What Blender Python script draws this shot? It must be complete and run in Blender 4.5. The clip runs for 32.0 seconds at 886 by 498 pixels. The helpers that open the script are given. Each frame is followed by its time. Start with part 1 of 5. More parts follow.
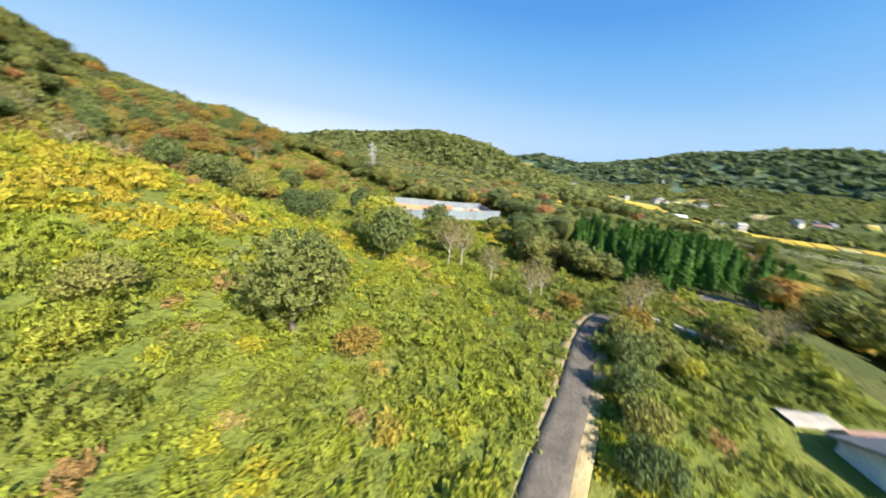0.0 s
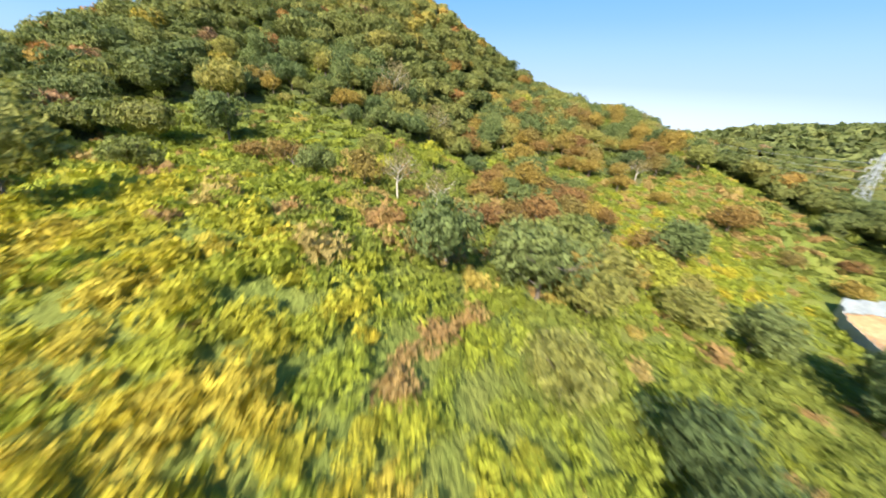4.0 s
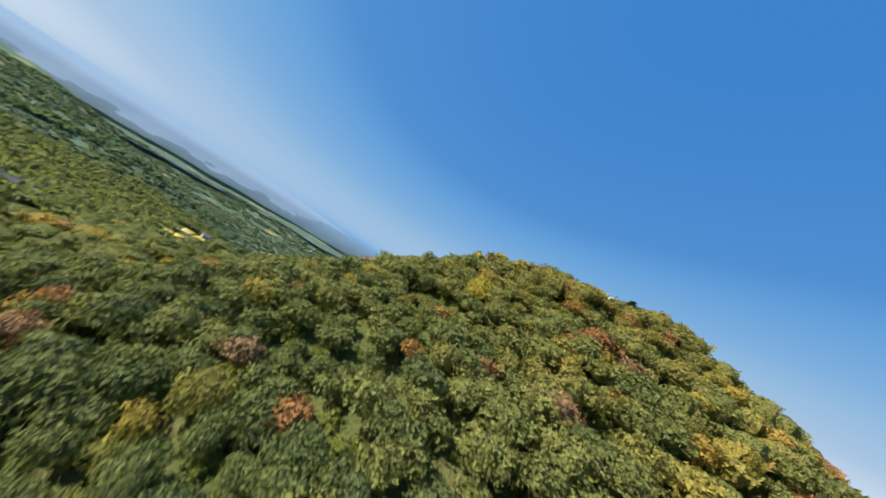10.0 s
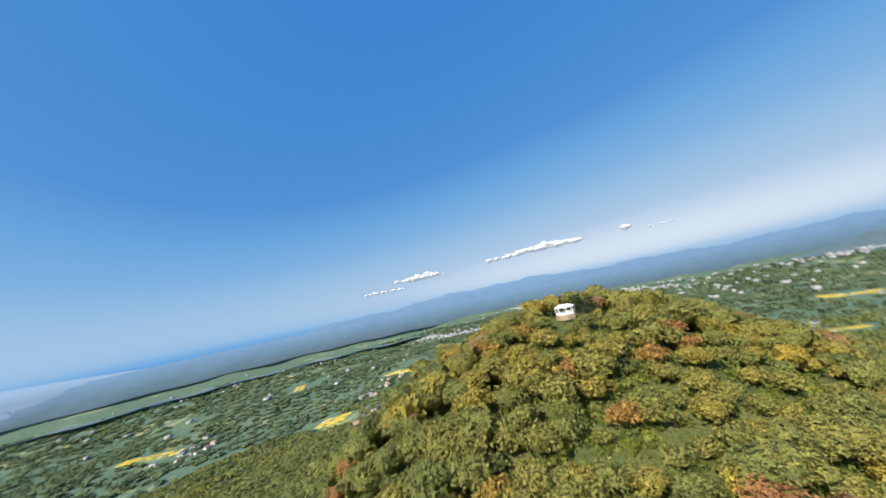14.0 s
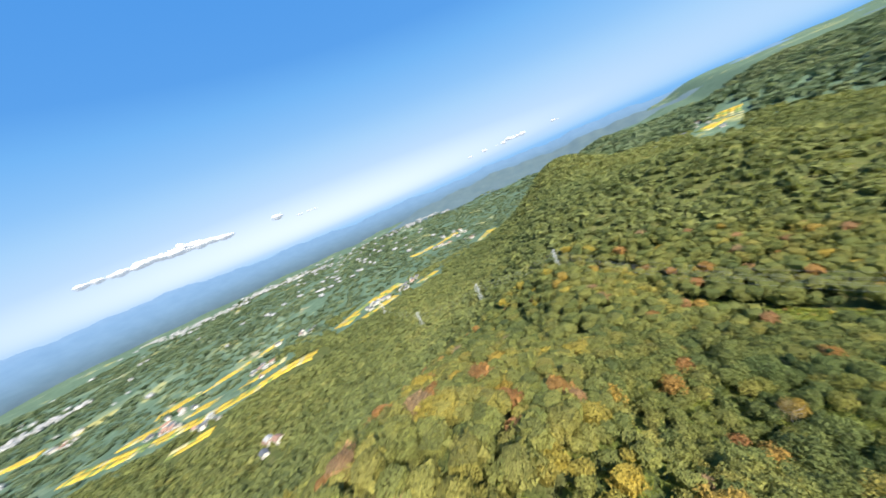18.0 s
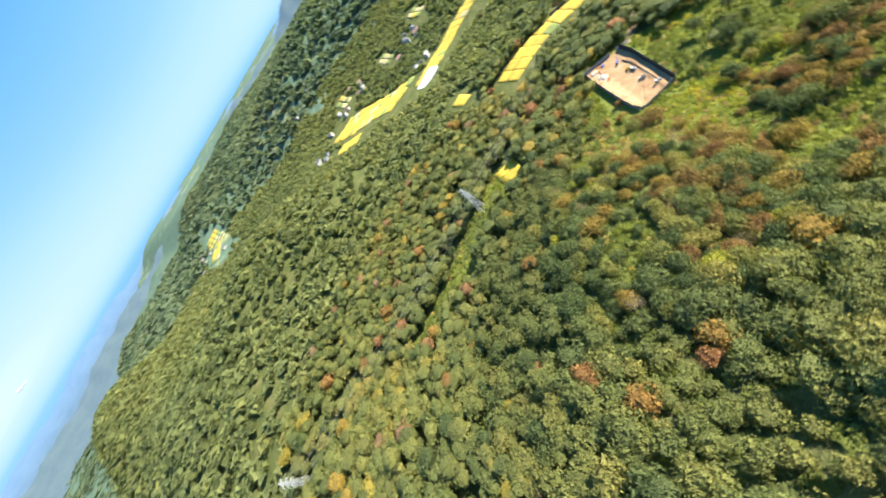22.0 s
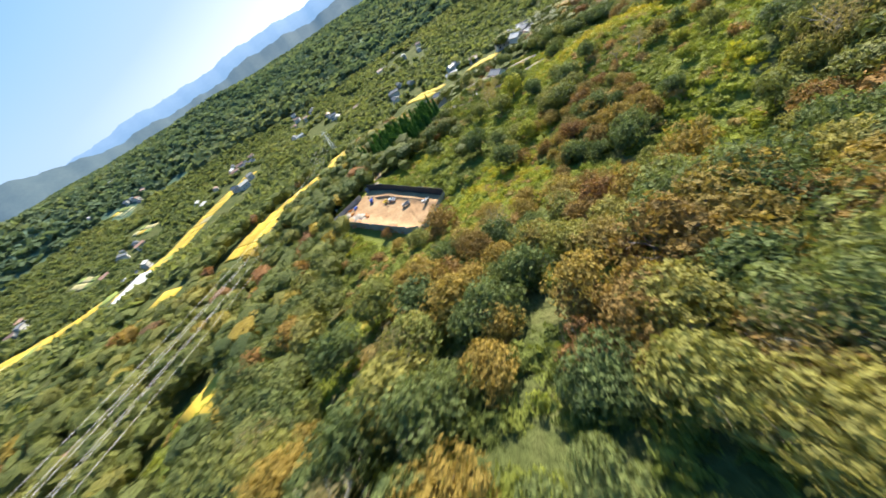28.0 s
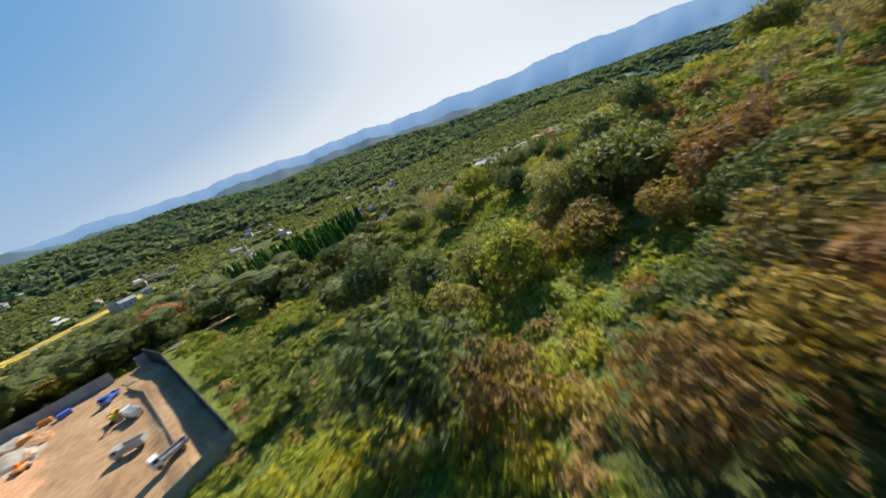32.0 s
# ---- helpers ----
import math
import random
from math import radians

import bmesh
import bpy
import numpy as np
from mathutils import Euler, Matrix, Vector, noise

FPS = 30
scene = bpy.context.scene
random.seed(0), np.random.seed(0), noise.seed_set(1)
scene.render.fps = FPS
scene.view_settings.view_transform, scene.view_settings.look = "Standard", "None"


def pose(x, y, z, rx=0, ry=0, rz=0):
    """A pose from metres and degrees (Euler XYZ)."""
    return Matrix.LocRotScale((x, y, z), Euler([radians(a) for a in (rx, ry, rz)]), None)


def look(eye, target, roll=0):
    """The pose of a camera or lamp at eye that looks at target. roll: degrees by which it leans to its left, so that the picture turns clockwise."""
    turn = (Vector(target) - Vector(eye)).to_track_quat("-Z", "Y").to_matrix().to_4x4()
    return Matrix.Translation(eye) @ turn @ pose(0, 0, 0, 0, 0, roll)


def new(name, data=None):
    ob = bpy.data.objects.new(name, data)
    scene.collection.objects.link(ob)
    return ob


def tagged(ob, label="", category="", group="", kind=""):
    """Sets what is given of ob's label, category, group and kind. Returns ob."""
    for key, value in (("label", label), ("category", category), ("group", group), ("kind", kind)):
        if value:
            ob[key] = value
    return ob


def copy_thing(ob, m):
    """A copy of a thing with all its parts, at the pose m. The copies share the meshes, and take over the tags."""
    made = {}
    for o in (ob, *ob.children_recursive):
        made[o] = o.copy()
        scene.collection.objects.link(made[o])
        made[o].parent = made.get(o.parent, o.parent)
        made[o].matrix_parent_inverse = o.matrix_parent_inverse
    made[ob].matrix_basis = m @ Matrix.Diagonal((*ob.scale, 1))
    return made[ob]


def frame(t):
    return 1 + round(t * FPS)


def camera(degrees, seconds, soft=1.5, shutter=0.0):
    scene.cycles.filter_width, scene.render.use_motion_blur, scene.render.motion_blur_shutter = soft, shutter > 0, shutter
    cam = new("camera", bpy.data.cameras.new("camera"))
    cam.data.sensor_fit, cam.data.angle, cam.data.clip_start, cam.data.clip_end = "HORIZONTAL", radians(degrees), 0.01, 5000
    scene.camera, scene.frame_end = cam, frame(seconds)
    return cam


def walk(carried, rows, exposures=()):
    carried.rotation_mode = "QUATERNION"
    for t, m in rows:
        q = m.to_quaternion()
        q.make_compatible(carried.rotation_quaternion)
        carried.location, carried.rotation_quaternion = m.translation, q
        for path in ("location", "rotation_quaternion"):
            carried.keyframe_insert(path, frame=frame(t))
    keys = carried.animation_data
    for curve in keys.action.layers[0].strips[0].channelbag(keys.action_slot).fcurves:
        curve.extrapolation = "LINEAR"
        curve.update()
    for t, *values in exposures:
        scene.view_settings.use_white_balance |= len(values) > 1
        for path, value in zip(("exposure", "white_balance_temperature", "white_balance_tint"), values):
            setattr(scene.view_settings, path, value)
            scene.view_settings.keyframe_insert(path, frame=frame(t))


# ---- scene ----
cam = camera(111.5, 32.0, soft=1.6, shutter=0.5)
PATH = [
    (0.0, (20.13, 14.28, 8.23), (9.13, 61.14, -5.30), 3.58),
    (0.5, (22.49, 19.52, 9.07), (4.37, 63.78, -5.50), 9.65),
    (1.0, (23.22, 25.03, 10.47), (-0.12, 66.11, -5.89), 15.57),
    (1.5, (22.26, 30.71, 11.84), (-5.58, 67.59, -7.27), 18.64),
    (2.0, (19.34, 36.33, 12.39), (-13.34, 66.94, -9.87), 17.06),
    (2.5, (13.70, 40.57, 12.68), (-23.17, 63.81, -11.82), 13.53),
    (4.5, (-23.46, 49.05, 15.54), (-70.14, 58.24, 0.16), 3.47),
    (5.0, (-30.16, 51.80, 17.24), (-78.54, 58.55, 6.54), 2.71),
    (5.5, (-36.93, 54.14, 19.50), (-86.38, 58.49, 13.53), 2.06),
    (6.0, (-43.33, 55.90, 22.14), (-93.24, 58.13, 20.25), 1.81),
    (6.5, (-49.52, 57.17, 25.19), (-99.49, 57.29, 26.74), 2.63),
    (7.0, (-56.05, 58.52, 28.59), (-105.72, 54.76, 32.95), 4.58),
    (7.5, (-62.95, 59.82, 32.57), (-111.42, 49.31, 38.91), 9.60),
    (8.0, (-70.46, 60.05, 36.42), (-116.05, 40.86, 43.72), 18.32),
    (8.5, (-75.26, 57.73, 39.82), (-118.28, 33.06, 46.21), 27.88),
    (9.0, (-78.93, 55.46, 43.66), (-120.40, 27.99, 48.79), 34.43),
    (9.5, (-82.34, 52.10, 48.36), (-123.67, 24.44, 53.48), 35.01),
    (10.0, (-86.14, 47.47, 52.15), (-128.39, 21.59, 58.82), 31.81),
    (10.5, (-89.93, 41.78, 55.53), (-133.56, 19.01, 64.38), 25.83),
    (11.0, (-93.51, 35.94, 58.98), (-138.33, 16.54, 69.71), 18.77),
    (11.5, (-97.52, 30.26, 63.40), (-143.29, 14.04, 75.32), 12.15),
    (12.0, (-101.96, 25.34, 68.39), (-148.31, 11.42, 80.96), 7.22),
    (12.5, (-106.32, 20.59, 73.93), (-153.28, 9.38, 86.93), 3.02),
    (13.0, (-110.94, 16.94, 79.90), (-158.56, 8.75, 92.74), -0.61),
    (13.5, (-115.71, 14.49, 86.19), (-164.16, 9.83, 97.66), -5.31),
    (15.5, (-148.22, 16.28, 112.72), (-197.04, 27.05, 111.80), -29.69),
    (16.0, (-153.81, 19.19, 116.24), (-201.48, 34.10, 113.99), -30.59),
    (16.5, (-159.53, 22.78, 119.70), (-205.06, 42.95, 115.21), -28.53),
    (17.0, (-165.66, 26.90, 122.56), (-207.27, 53.77, 115.75), -25.56),
    (17.5, (-171.28, 31.57, 124.80), (-207.15, 65.31, 116.14), -23.52),
    (18.0, (-177.42, 37.06, 126.41), (-205.73, 77.13, 116.75), -23.13),
    (18.5, (-183.69, 44.46, 128.74), (-202.95, 89.36, 118.10), -25.48),
    (19.0, (-188.23, 53.31, 131.02), (-198.26, 100.84, 119.20), -29.26),
    (19.5, (-191.41, 63.44, 132.79), (-192.92, 111.60, 119.46), -31.98),
    (20.0, (-192.55, 74.11, 133.85), (-186.73, 121.26, 118.25), -34.83),
    (20.5, (-192.48, 84.71, 134.62), (-180.71, 129.48, 115.74), -38.58),
    (21.0, (-190.87, 94.96, 134.79), (-175.29, 136.39, 111.53), -44.46),
    (21.5, (-188.40, 104.86, 133.36), (-170.78, 142.10, 105.03), -52.12),
    (22.0, (-185.51, 113.91, 129.67), (-166.70, 146.90, 97.15), -58.99),
    (22.5, (-182.69, 122.11, 124.65), (-162.01, 150.87, 89.37), -62.76),
    (23.0, (-179.39, 129.10, 118.28), (-156.23, 153.61, 81.36), -64.38),
    (23.5, (-175.43, 134.80, 110.94), (-150.01, 155.03, 72.93), -64.72),
    (24.0, (-170.61, 139.47, 102.88), (-143.32, 155.68, 64.25), -63.71),
    (24.5, (-165.37, 142.55, 94.98), (-136.63, 155.85, 56.29), -61.96),
    (25.0, (-160.19, 144.58, 87.71), (-129.76, 155.69, 49.62), -58.68),
    (25.5, (-155.40, 145.76, 80.70), (-122.95, 155.14, 43.84), -54.73),
    (27.5, (-135.67, 136.05, 52.70), (-97.03, 138.53, 21.06), -37.00),
    (28.0, (-127.47, 133.90, 45.73), (-88.55, 131.35, 14.44), -32.52),
    (28.5, (-119.75, 131.02, 39.46), (-80.32, 124.74, 9.35), -29.20),
    (29.0, (-112.16, 127.81, 33.62), (-71.82, 118.62, 5.54), -26.90),
    (29.5, (-104.40, 123.84, 28.25), (-63.04, 112.36, 2.62), -25.01),
    (30.0, (-96.54, 119.39, 23.92), (-54.44, 106.41, 0.28), -23.49),
    (30.5, (-88.82, 114.87, 20.20), (-46.21, 100.89, -1.91), -22.27),
    (31.0, (-81.20, 110.09, 16.43), (-38.06, 94.94, -3.83), -21.27),
    (31.5, (-73.48, 104.87, 13.28), (-29.87, 88.69, -5.08), -20.44),
    (32.0, (-65.67, 99.54, 10.83), (-21.75, 82.36, -5.78), -19.30),
]
walk(cam, [(t, look(eye, target, roll)) for t, eye, target, roll in PATH], [(0.0, 1.18), (2.5, 1.38), (5.0, 1.4), (6.5, 1.26), (9.0, 0.88), (11.0, 0.72), (13.0, 0.76), (16.0, 0.99), (19.0, 1.27), (22.0, 1.53), (25.0, 1.74), (28.0, 1.3), (30.0, 0.93), (32.0, 0.68)])

# ---------------------------------------------------------------- light
SUN_AZ, SUN_EL = radians(127.0), radians(38.0)
world = bpy.data.worlds.new("sky")
scene.world = world
world.use_nodes = True
wn = world.node_tree
wn.nodes.clear()
w_out = wn.nodes.new("ShaderNodeOutputWorld")
w_bg = wn.nodes.new("ShaderNodeBackground")
w_sky = wn.nodes.new("ShaderNodeTexSky")
w_sky.sky_type = "NISHITA"
w_sky.sun_disc = False
w_sky.sun_elevation, w_sky.sun_rotation = SUN_EL, SUN_AZ
w_sky.altitude, w_sky.air_density, w_sky.dust_density, w_sky.ozone_density = 300, 1.0, 1.2, 3.5
w_bg.inputs["Strength"].default_value = 0.12
# the sky's own brightness, deep blue overhead and paling to a milky horizon on the sun's side
w_lum = wn.nodes.new("ShaderNodeRGBToBW")
w_log = wn.nodes.new("ShaderNodeMath")
w_log.operation = "LOGARITHM"
w_log.inputs[1].default_value = 16.0
w_ramp = wn.nodes.new("ShaderNodeValToRGB")
for at, rgb in ((0.23, (0.048, 0.162, 0.375)), (0.30, (0.078, 0.210, 0.41)), (0.40, (0.125, 0.252, 0.425)), (0.47, (0.175, 0.293, 0.435)), (0.57, (0.235, 0.328, 0.445)), (0.70, (0.43, 0.48, 0.53))):
    w_ramp.color_ramp.elements.new(at).color = (*rgb, 1)
w_ramp.color_ramp.elements[0].color, w_ramp.color_ramp.elements[-1].color = (0.028, 0.132, 0.355, 1), (0.62, 0.64, 0.67, 1)
w_gain = wn.nodes.new("ShaderNodeVectorMath")
w_gain.operation = "SCALE"
w_gain.inputs["Scale"].default_value = 1 / 0.12
wn.links.new(w_sky.outputs[0], w_lum.inputs[0])
wn.links.new(w_lum.outputs[0], w_log.inputs[0])
wn.links.new(w_log.outputs[0], w_ramp.inputs[0])
wn.links.new(w_ramp.outputs[0], w_gain.inputs[0])
wn.links.new(w_gain.outputs[0], w_bg.inputs[0])
wn.links.new(w_bg.outputs[0], w_out.inputs[0])
sun = new("sun", bpy.data.lights.new("sun", "SUN"))
sun.data.energy, sun.data.angle, sun.data.color = 5.0, radians(0.5), (1.0, 0.93, 0.80)
sun.matrix_world = look((math.sin(SUN_AZ) * 400, math.cos(SUN_AZ) * 400, 400 * math.tan(SUN_EL)), (0, 0, 0))


# ---------------------------------------------------------------- materials
def mat(name, rough=0.7, metal=0.0):
    m = bpy.data.materials.new(name)
    m.use_nodes = True
    b = m.node_tree.nodes["Principled BSDF"]
    b.inputs["Roughness"].default_value, b.inputs["Metallic"].default_value = rough, metal
    return m, m.node_tree, b


def node(nt, kind, **inputs):
    n = nt.nodes.new(kind)
    for k, v in inputs.items():
        n.inputs[k.replace("_", " ")].default_value = v
    return n


def ramp(nt, source, stops):
    r = nt.nodes.new("ShaderNodeValToRGB")
    e = r.color_ramp.elements
    while len(e) < len(stops):
        e.new(0.5)
    for el, (p, c) in zip(e, stops):
        el.position, el.color = p, (*c, 1)
    nt.links.new(source, r.inputs[0])
    return r


def mixc(nt, kind, fac, a, b):
    n = nt.nodes.new("ShaderNodeMix")
    n.data_type, n.blend_type = "RGBA", kind
    for s, v in ((n.inputs[0], fac), (n.inputs[6], a), (n.inputs[7], b)):
        if hasattr(v, "links"):
            nt.links.new(v, s)
        else:
            s.default_value = v if isinstance(v, float) else (*v, 1)
    return n.outputs[2]


def textured(name, stops, scale=1.0, rough=0.75, metal=0.0, bump=0.3, fine=8.0, per_object=0.0, dist=0.1):
    """A surface with variation at a coarse and a fine scale, in world metres."""
    m, nt, b = mat(name, rough, metal)
    geo = nt.nodes.new("ShaderNodeNewGeometry")
    n1 = node(nt, "ShaderNodeTexNoise", Scale=scale, Detail=5.0, Roughness=0.6)
    n2 = node(nt, "ShaderNodeTexNoise", Scale=scale * fine, Detail=4.0, Roughness=0.6)
    nt.links.new(geo.outputs["Position"], n1.inputs["Vector"])
    nt.links.new(geo.outputs["Position"], n2.inputs["Vector"])
    r = ramp(nt, n1.outputs[0], stops)
    f = ramp(nt, n2.outputs[0], [(0.3, (0.72, 0.72, 0.72)), (0.7, (1.18, 1.18, 1.18))])
    c = mixc(nt, "MULTIPLY", 1.0, r.outputs[0], f.outputs[0])
    if per_object:
        oi = nt.nodes.new("ShaderNodeObjectInfo")
        v = ramp(nt, oi.outputs["Random"], [(0.0, (1 - per_object,) * 3), (1.0, (1 + per_object,) * 3)])
        c = mixc(nt, "MULTIPLY", 1.0, c, v.outputs[0])
    nt.links.new(c, b.inputs["Base Color"])
    if bump:
        bp = node(nt, "ShaderNodeBump", Strength=bump, Distance=dist)
        nt.links.new(n2.outputs[0], bp.inputs["Height"])
        nt.links.new(bp.outputs[0], b.inputs["Normal"])
    return m


def foliage(name, stops, attr="", vary=0.22, shine=0.12, through_light=0.5, leaf=0.0, gaps=0.0, contrast=0.36):
    """Leaves: a tree's own tint along a ramp, leaf by leaf variation, and light passing through.
    Each spray is a cluster of small leaves of the given size, with gaps between them."""
    m, nt, b = mat(name, 0.55)
    b.inputs["Specular IOR Level"].default_value = shine
    geo = nt.nodes.new("ShaderNodeNewGeometry")
    if attr:
        src = nt.nodes.new("ShaderNodeAttribute")
        src.attribute_name = attr
        out = src.outputs["Fac"]
    else:
        out = nt.nodes.new("ShaderNodeObjectInfo").outputs["Random"]
    r = ramp(nt, out, stops)
    v = ramp(nt, geo.outputs["Random Per Island"], [(0.0, (1 - vary,) * 3), (0.5, (1.0, 1.0, 0.95)), (1.0, (1 + vary, 1 + vary * 0.9, 1 + vary * 0.3))])
    c = mixc(nt, "MULTIPLY", 1.0, r.outputs[0], v.outputs[0])
    if leaf:
        vo = node(nt, "ShaderNodeTexVoronoi", Scale=1.0 / leaf)
        nt.links.new(geo.outputs["Position"], vo.inputs["Vector"])
        sp = nt.nodes.new("ShaderNodeSeparateColor")
        nt.links.new(vo.outputs["Color"], sp.inputs[0])
        lv = ramp(nt, sp.outputs[0], [(0.0, (1 - contrast,) * 3), (0.5, (1.0, 1.0, 1.0)), (1.0, (1 + contrast, 1 + contrast * 0.95, 1 + contrast * 0.7))])
        c = mixc(nt, "MULTIPLY", 1.0, c, lv.outputs[0])
        bp = node(nt, "ShaderNodeBump", Strength=0.9, Distance=leaf * 0.8)
        nt.links.new(vo.outputs["Distance"], bp.inputs["Height"])
        nt.links.new(bp.outputs[0], b.inputs["Normal"])
    nt.links.new(c, b.inputs["Base Color"])
    t = nt.nodes.new("ShaderNodeBsdfTranslucent")
    nt.links.new(mixc(nt, "MULTIPLY", 1.0, c, (1.15, 1.15, 0.7)), t.inputs[0])
    mx = nt.nodes.new("ShaderNodeMixShader")
    mx.inputs[0].default_value = through_light
    nt.links.new(b.outputs[0], mx.inputs[1])
    nt.links.new(t.outputs[0], mx.inputs[2])
    last = mx.outputs[0]
    if gaps:
        lt = nt.nodes.new("ShaderNodeMath")
        lt.operation = "GREATER_THAN"
        lt.inputs[1].default_value = gaps
        nt.links.new(vo.outputs["Distance"], lt.inputs[0])
        cut = nt.nodes.new("ShaderNodeMixShader")
        nt.links.new(lt.outputs[0], cut.inputs[0])
        nt.links.new(last, cut.inputs[1])
        nt.links.new(nt.nodes.new("ShaderNodeBsdfTransparent").outputs[0], cut.inputs[2])
        last = cut.outputs[0]
    nt.links.new(last, nt.nodes["Material Output"].inputs[0])
    return m


TREE_TONES = [(0.0, (0.097, 0.126, 0.049)), (0.25, (0.149, 0.173, 0.058)), (0.5, (0.207, 0.214, 0.067)), (0.68, (0.261, 0.234, 0.068)),
              (0.80, (0.351, 0.279, 0.054)), (0.88, (0.333, 0.194, 0.063)), (0.95, (0.306, 0.153, 0.068)), (1.0, (0.297, 0.216, 0.131))]
SHRUB_TONES = [(0.0, (0.138, 0.170, 0.045)), (0.35, (0.233, 0.260, 0.050)), (0.6, (0.285, 0.325, 0.042)), (0.8, (0.500, 0.410, 0.045)), (0.9, (0.380, 0.285, 0.110)), (1.0, (0.370, 0.225, 0.095))]
FAR_TONES = [(0.0, (0.140, 0.170, 0.075)), (0.5, (0.195, 0.220, 0.088)), (1.0, (0.270, 0.268, 0.102))]
M_leaf = foliage("leaves", TREE_TONES, "tint", leaf=0.3, gaps=0.64, through_light=0.28)
M_shrub = foliage("shrub_leaves", SHRUB_TONES, "tint", vary=0.18, leaf=0.15, gaps=0.64, through_light=0.32, contrast=0.25)
M_far = foliage("far_leaves", FAR_TONES, "tint", vary=0.3, through_light=0.4, shine=0.02, leaf=0.9, contrast=0.2)
# blue-green shift puts haze into the colour of groves and distant woods
HAZED_GROVE_TONES = [(0.0, (0.105, 0.15, 0.095)), (0.5, (0.14, 0.185, 0.11)), (1.0, (0.19, 0.22, 0.12))]
M_grove = foliage("hazed_grove_leaves", HAZED_GROVE_TONES, "tint", vary=0.15, through_light=0.35, shine=0.0, leaf=4.0, contrast=0.15)
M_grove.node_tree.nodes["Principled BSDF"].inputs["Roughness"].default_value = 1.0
M_bark = textured("bark", [(0.3, (0.10, 0.075, 0.055)), (0.7, (0.22, 0.18, 0.14))], 3.0, 0.9)
# dark tones, so that bare gaps between trees pass for shadow
M_ground = textured("ground_cover", [(0.3, (0.06, 0.075, 0.025)), (0.5, (0.085, 0.10, 0.032)), (0.7, (0.13, 0.125, 0.05))], 0.09, 0.95, bump=1.0, fine=14.0, dist=0.6)
M_turf = textured("creeper_turf", [(0.3, (0.10, 0.135, 0.030)), (0.5, (0.145, 0.17, 0.036)), (0.7, (0.19, 0.195, 0.045))], 0.12, 0.95, bump=1.0, fine=14.0, dist=0.5)
M_turf.node_tree.nodes["Principled BSDF"].inputs["Specular IOR Level"].default_value = 0.08
M_ground.node_tree.nodes["Principled BSDF"].inputs["Specular IOR Level"].default_value = 0.08


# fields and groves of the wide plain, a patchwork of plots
# haze is put into the plots' colours as a muted blue-green
M_plain, p_nt, p_b = mat("hazed_plain_plots", 0.95)
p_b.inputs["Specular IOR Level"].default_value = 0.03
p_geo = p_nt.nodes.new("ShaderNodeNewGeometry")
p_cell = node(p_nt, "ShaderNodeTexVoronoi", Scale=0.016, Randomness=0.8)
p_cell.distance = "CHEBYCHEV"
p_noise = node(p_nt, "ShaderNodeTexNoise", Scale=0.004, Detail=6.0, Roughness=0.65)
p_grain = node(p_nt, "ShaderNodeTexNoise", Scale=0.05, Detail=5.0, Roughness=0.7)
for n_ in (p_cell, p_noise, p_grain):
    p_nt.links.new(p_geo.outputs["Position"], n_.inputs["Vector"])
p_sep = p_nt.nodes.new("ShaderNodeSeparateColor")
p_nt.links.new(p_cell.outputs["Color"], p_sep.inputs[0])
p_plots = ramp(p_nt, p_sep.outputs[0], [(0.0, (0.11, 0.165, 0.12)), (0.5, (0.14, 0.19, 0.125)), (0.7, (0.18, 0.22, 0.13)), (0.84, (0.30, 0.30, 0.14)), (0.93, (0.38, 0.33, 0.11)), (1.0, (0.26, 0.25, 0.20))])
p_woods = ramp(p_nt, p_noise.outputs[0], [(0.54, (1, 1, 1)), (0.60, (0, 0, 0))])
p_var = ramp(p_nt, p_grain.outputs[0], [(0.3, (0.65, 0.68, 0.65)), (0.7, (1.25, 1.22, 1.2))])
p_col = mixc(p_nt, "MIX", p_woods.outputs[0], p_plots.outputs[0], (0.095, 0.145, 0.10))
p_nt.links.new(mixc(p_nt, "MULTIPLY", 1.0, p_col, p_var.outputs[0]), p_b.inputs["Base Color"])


# ---------------------------------------------------------------- ground
def sstep(a, b, x):
    t = np.clip((x - a) / (b - a), 0, 1)
    return t * t * (3 - 2 * t)


def seg(x, y, ax, ay, bx, by):
    dx, dy = bx - ax, by - ay
    t = np.clip(((x - ax) * dx + (y - ay) * dy) / (dx * dx + dy * dy), 0, 1)
    return np.hypot(x - ax - t * dx, y - ay - t * dy), t


def lump(x, y, s, k):
    return np.sin(x / s + 1.3 * k + 0.8 * np.sin(y / s * 0.7 + k)) * np.sin(y / s * 0.9 + 2.1 * k + 0.7 * np.sin(x / s * 0.8 + 2 * k))


def site_rise(u, v):
    """The building site's ground climbs to its back fence, most at the hill end."""
    return sstep(13, 19.5, v) * (0.3 + 1.9 * sstep(46, -6, u))


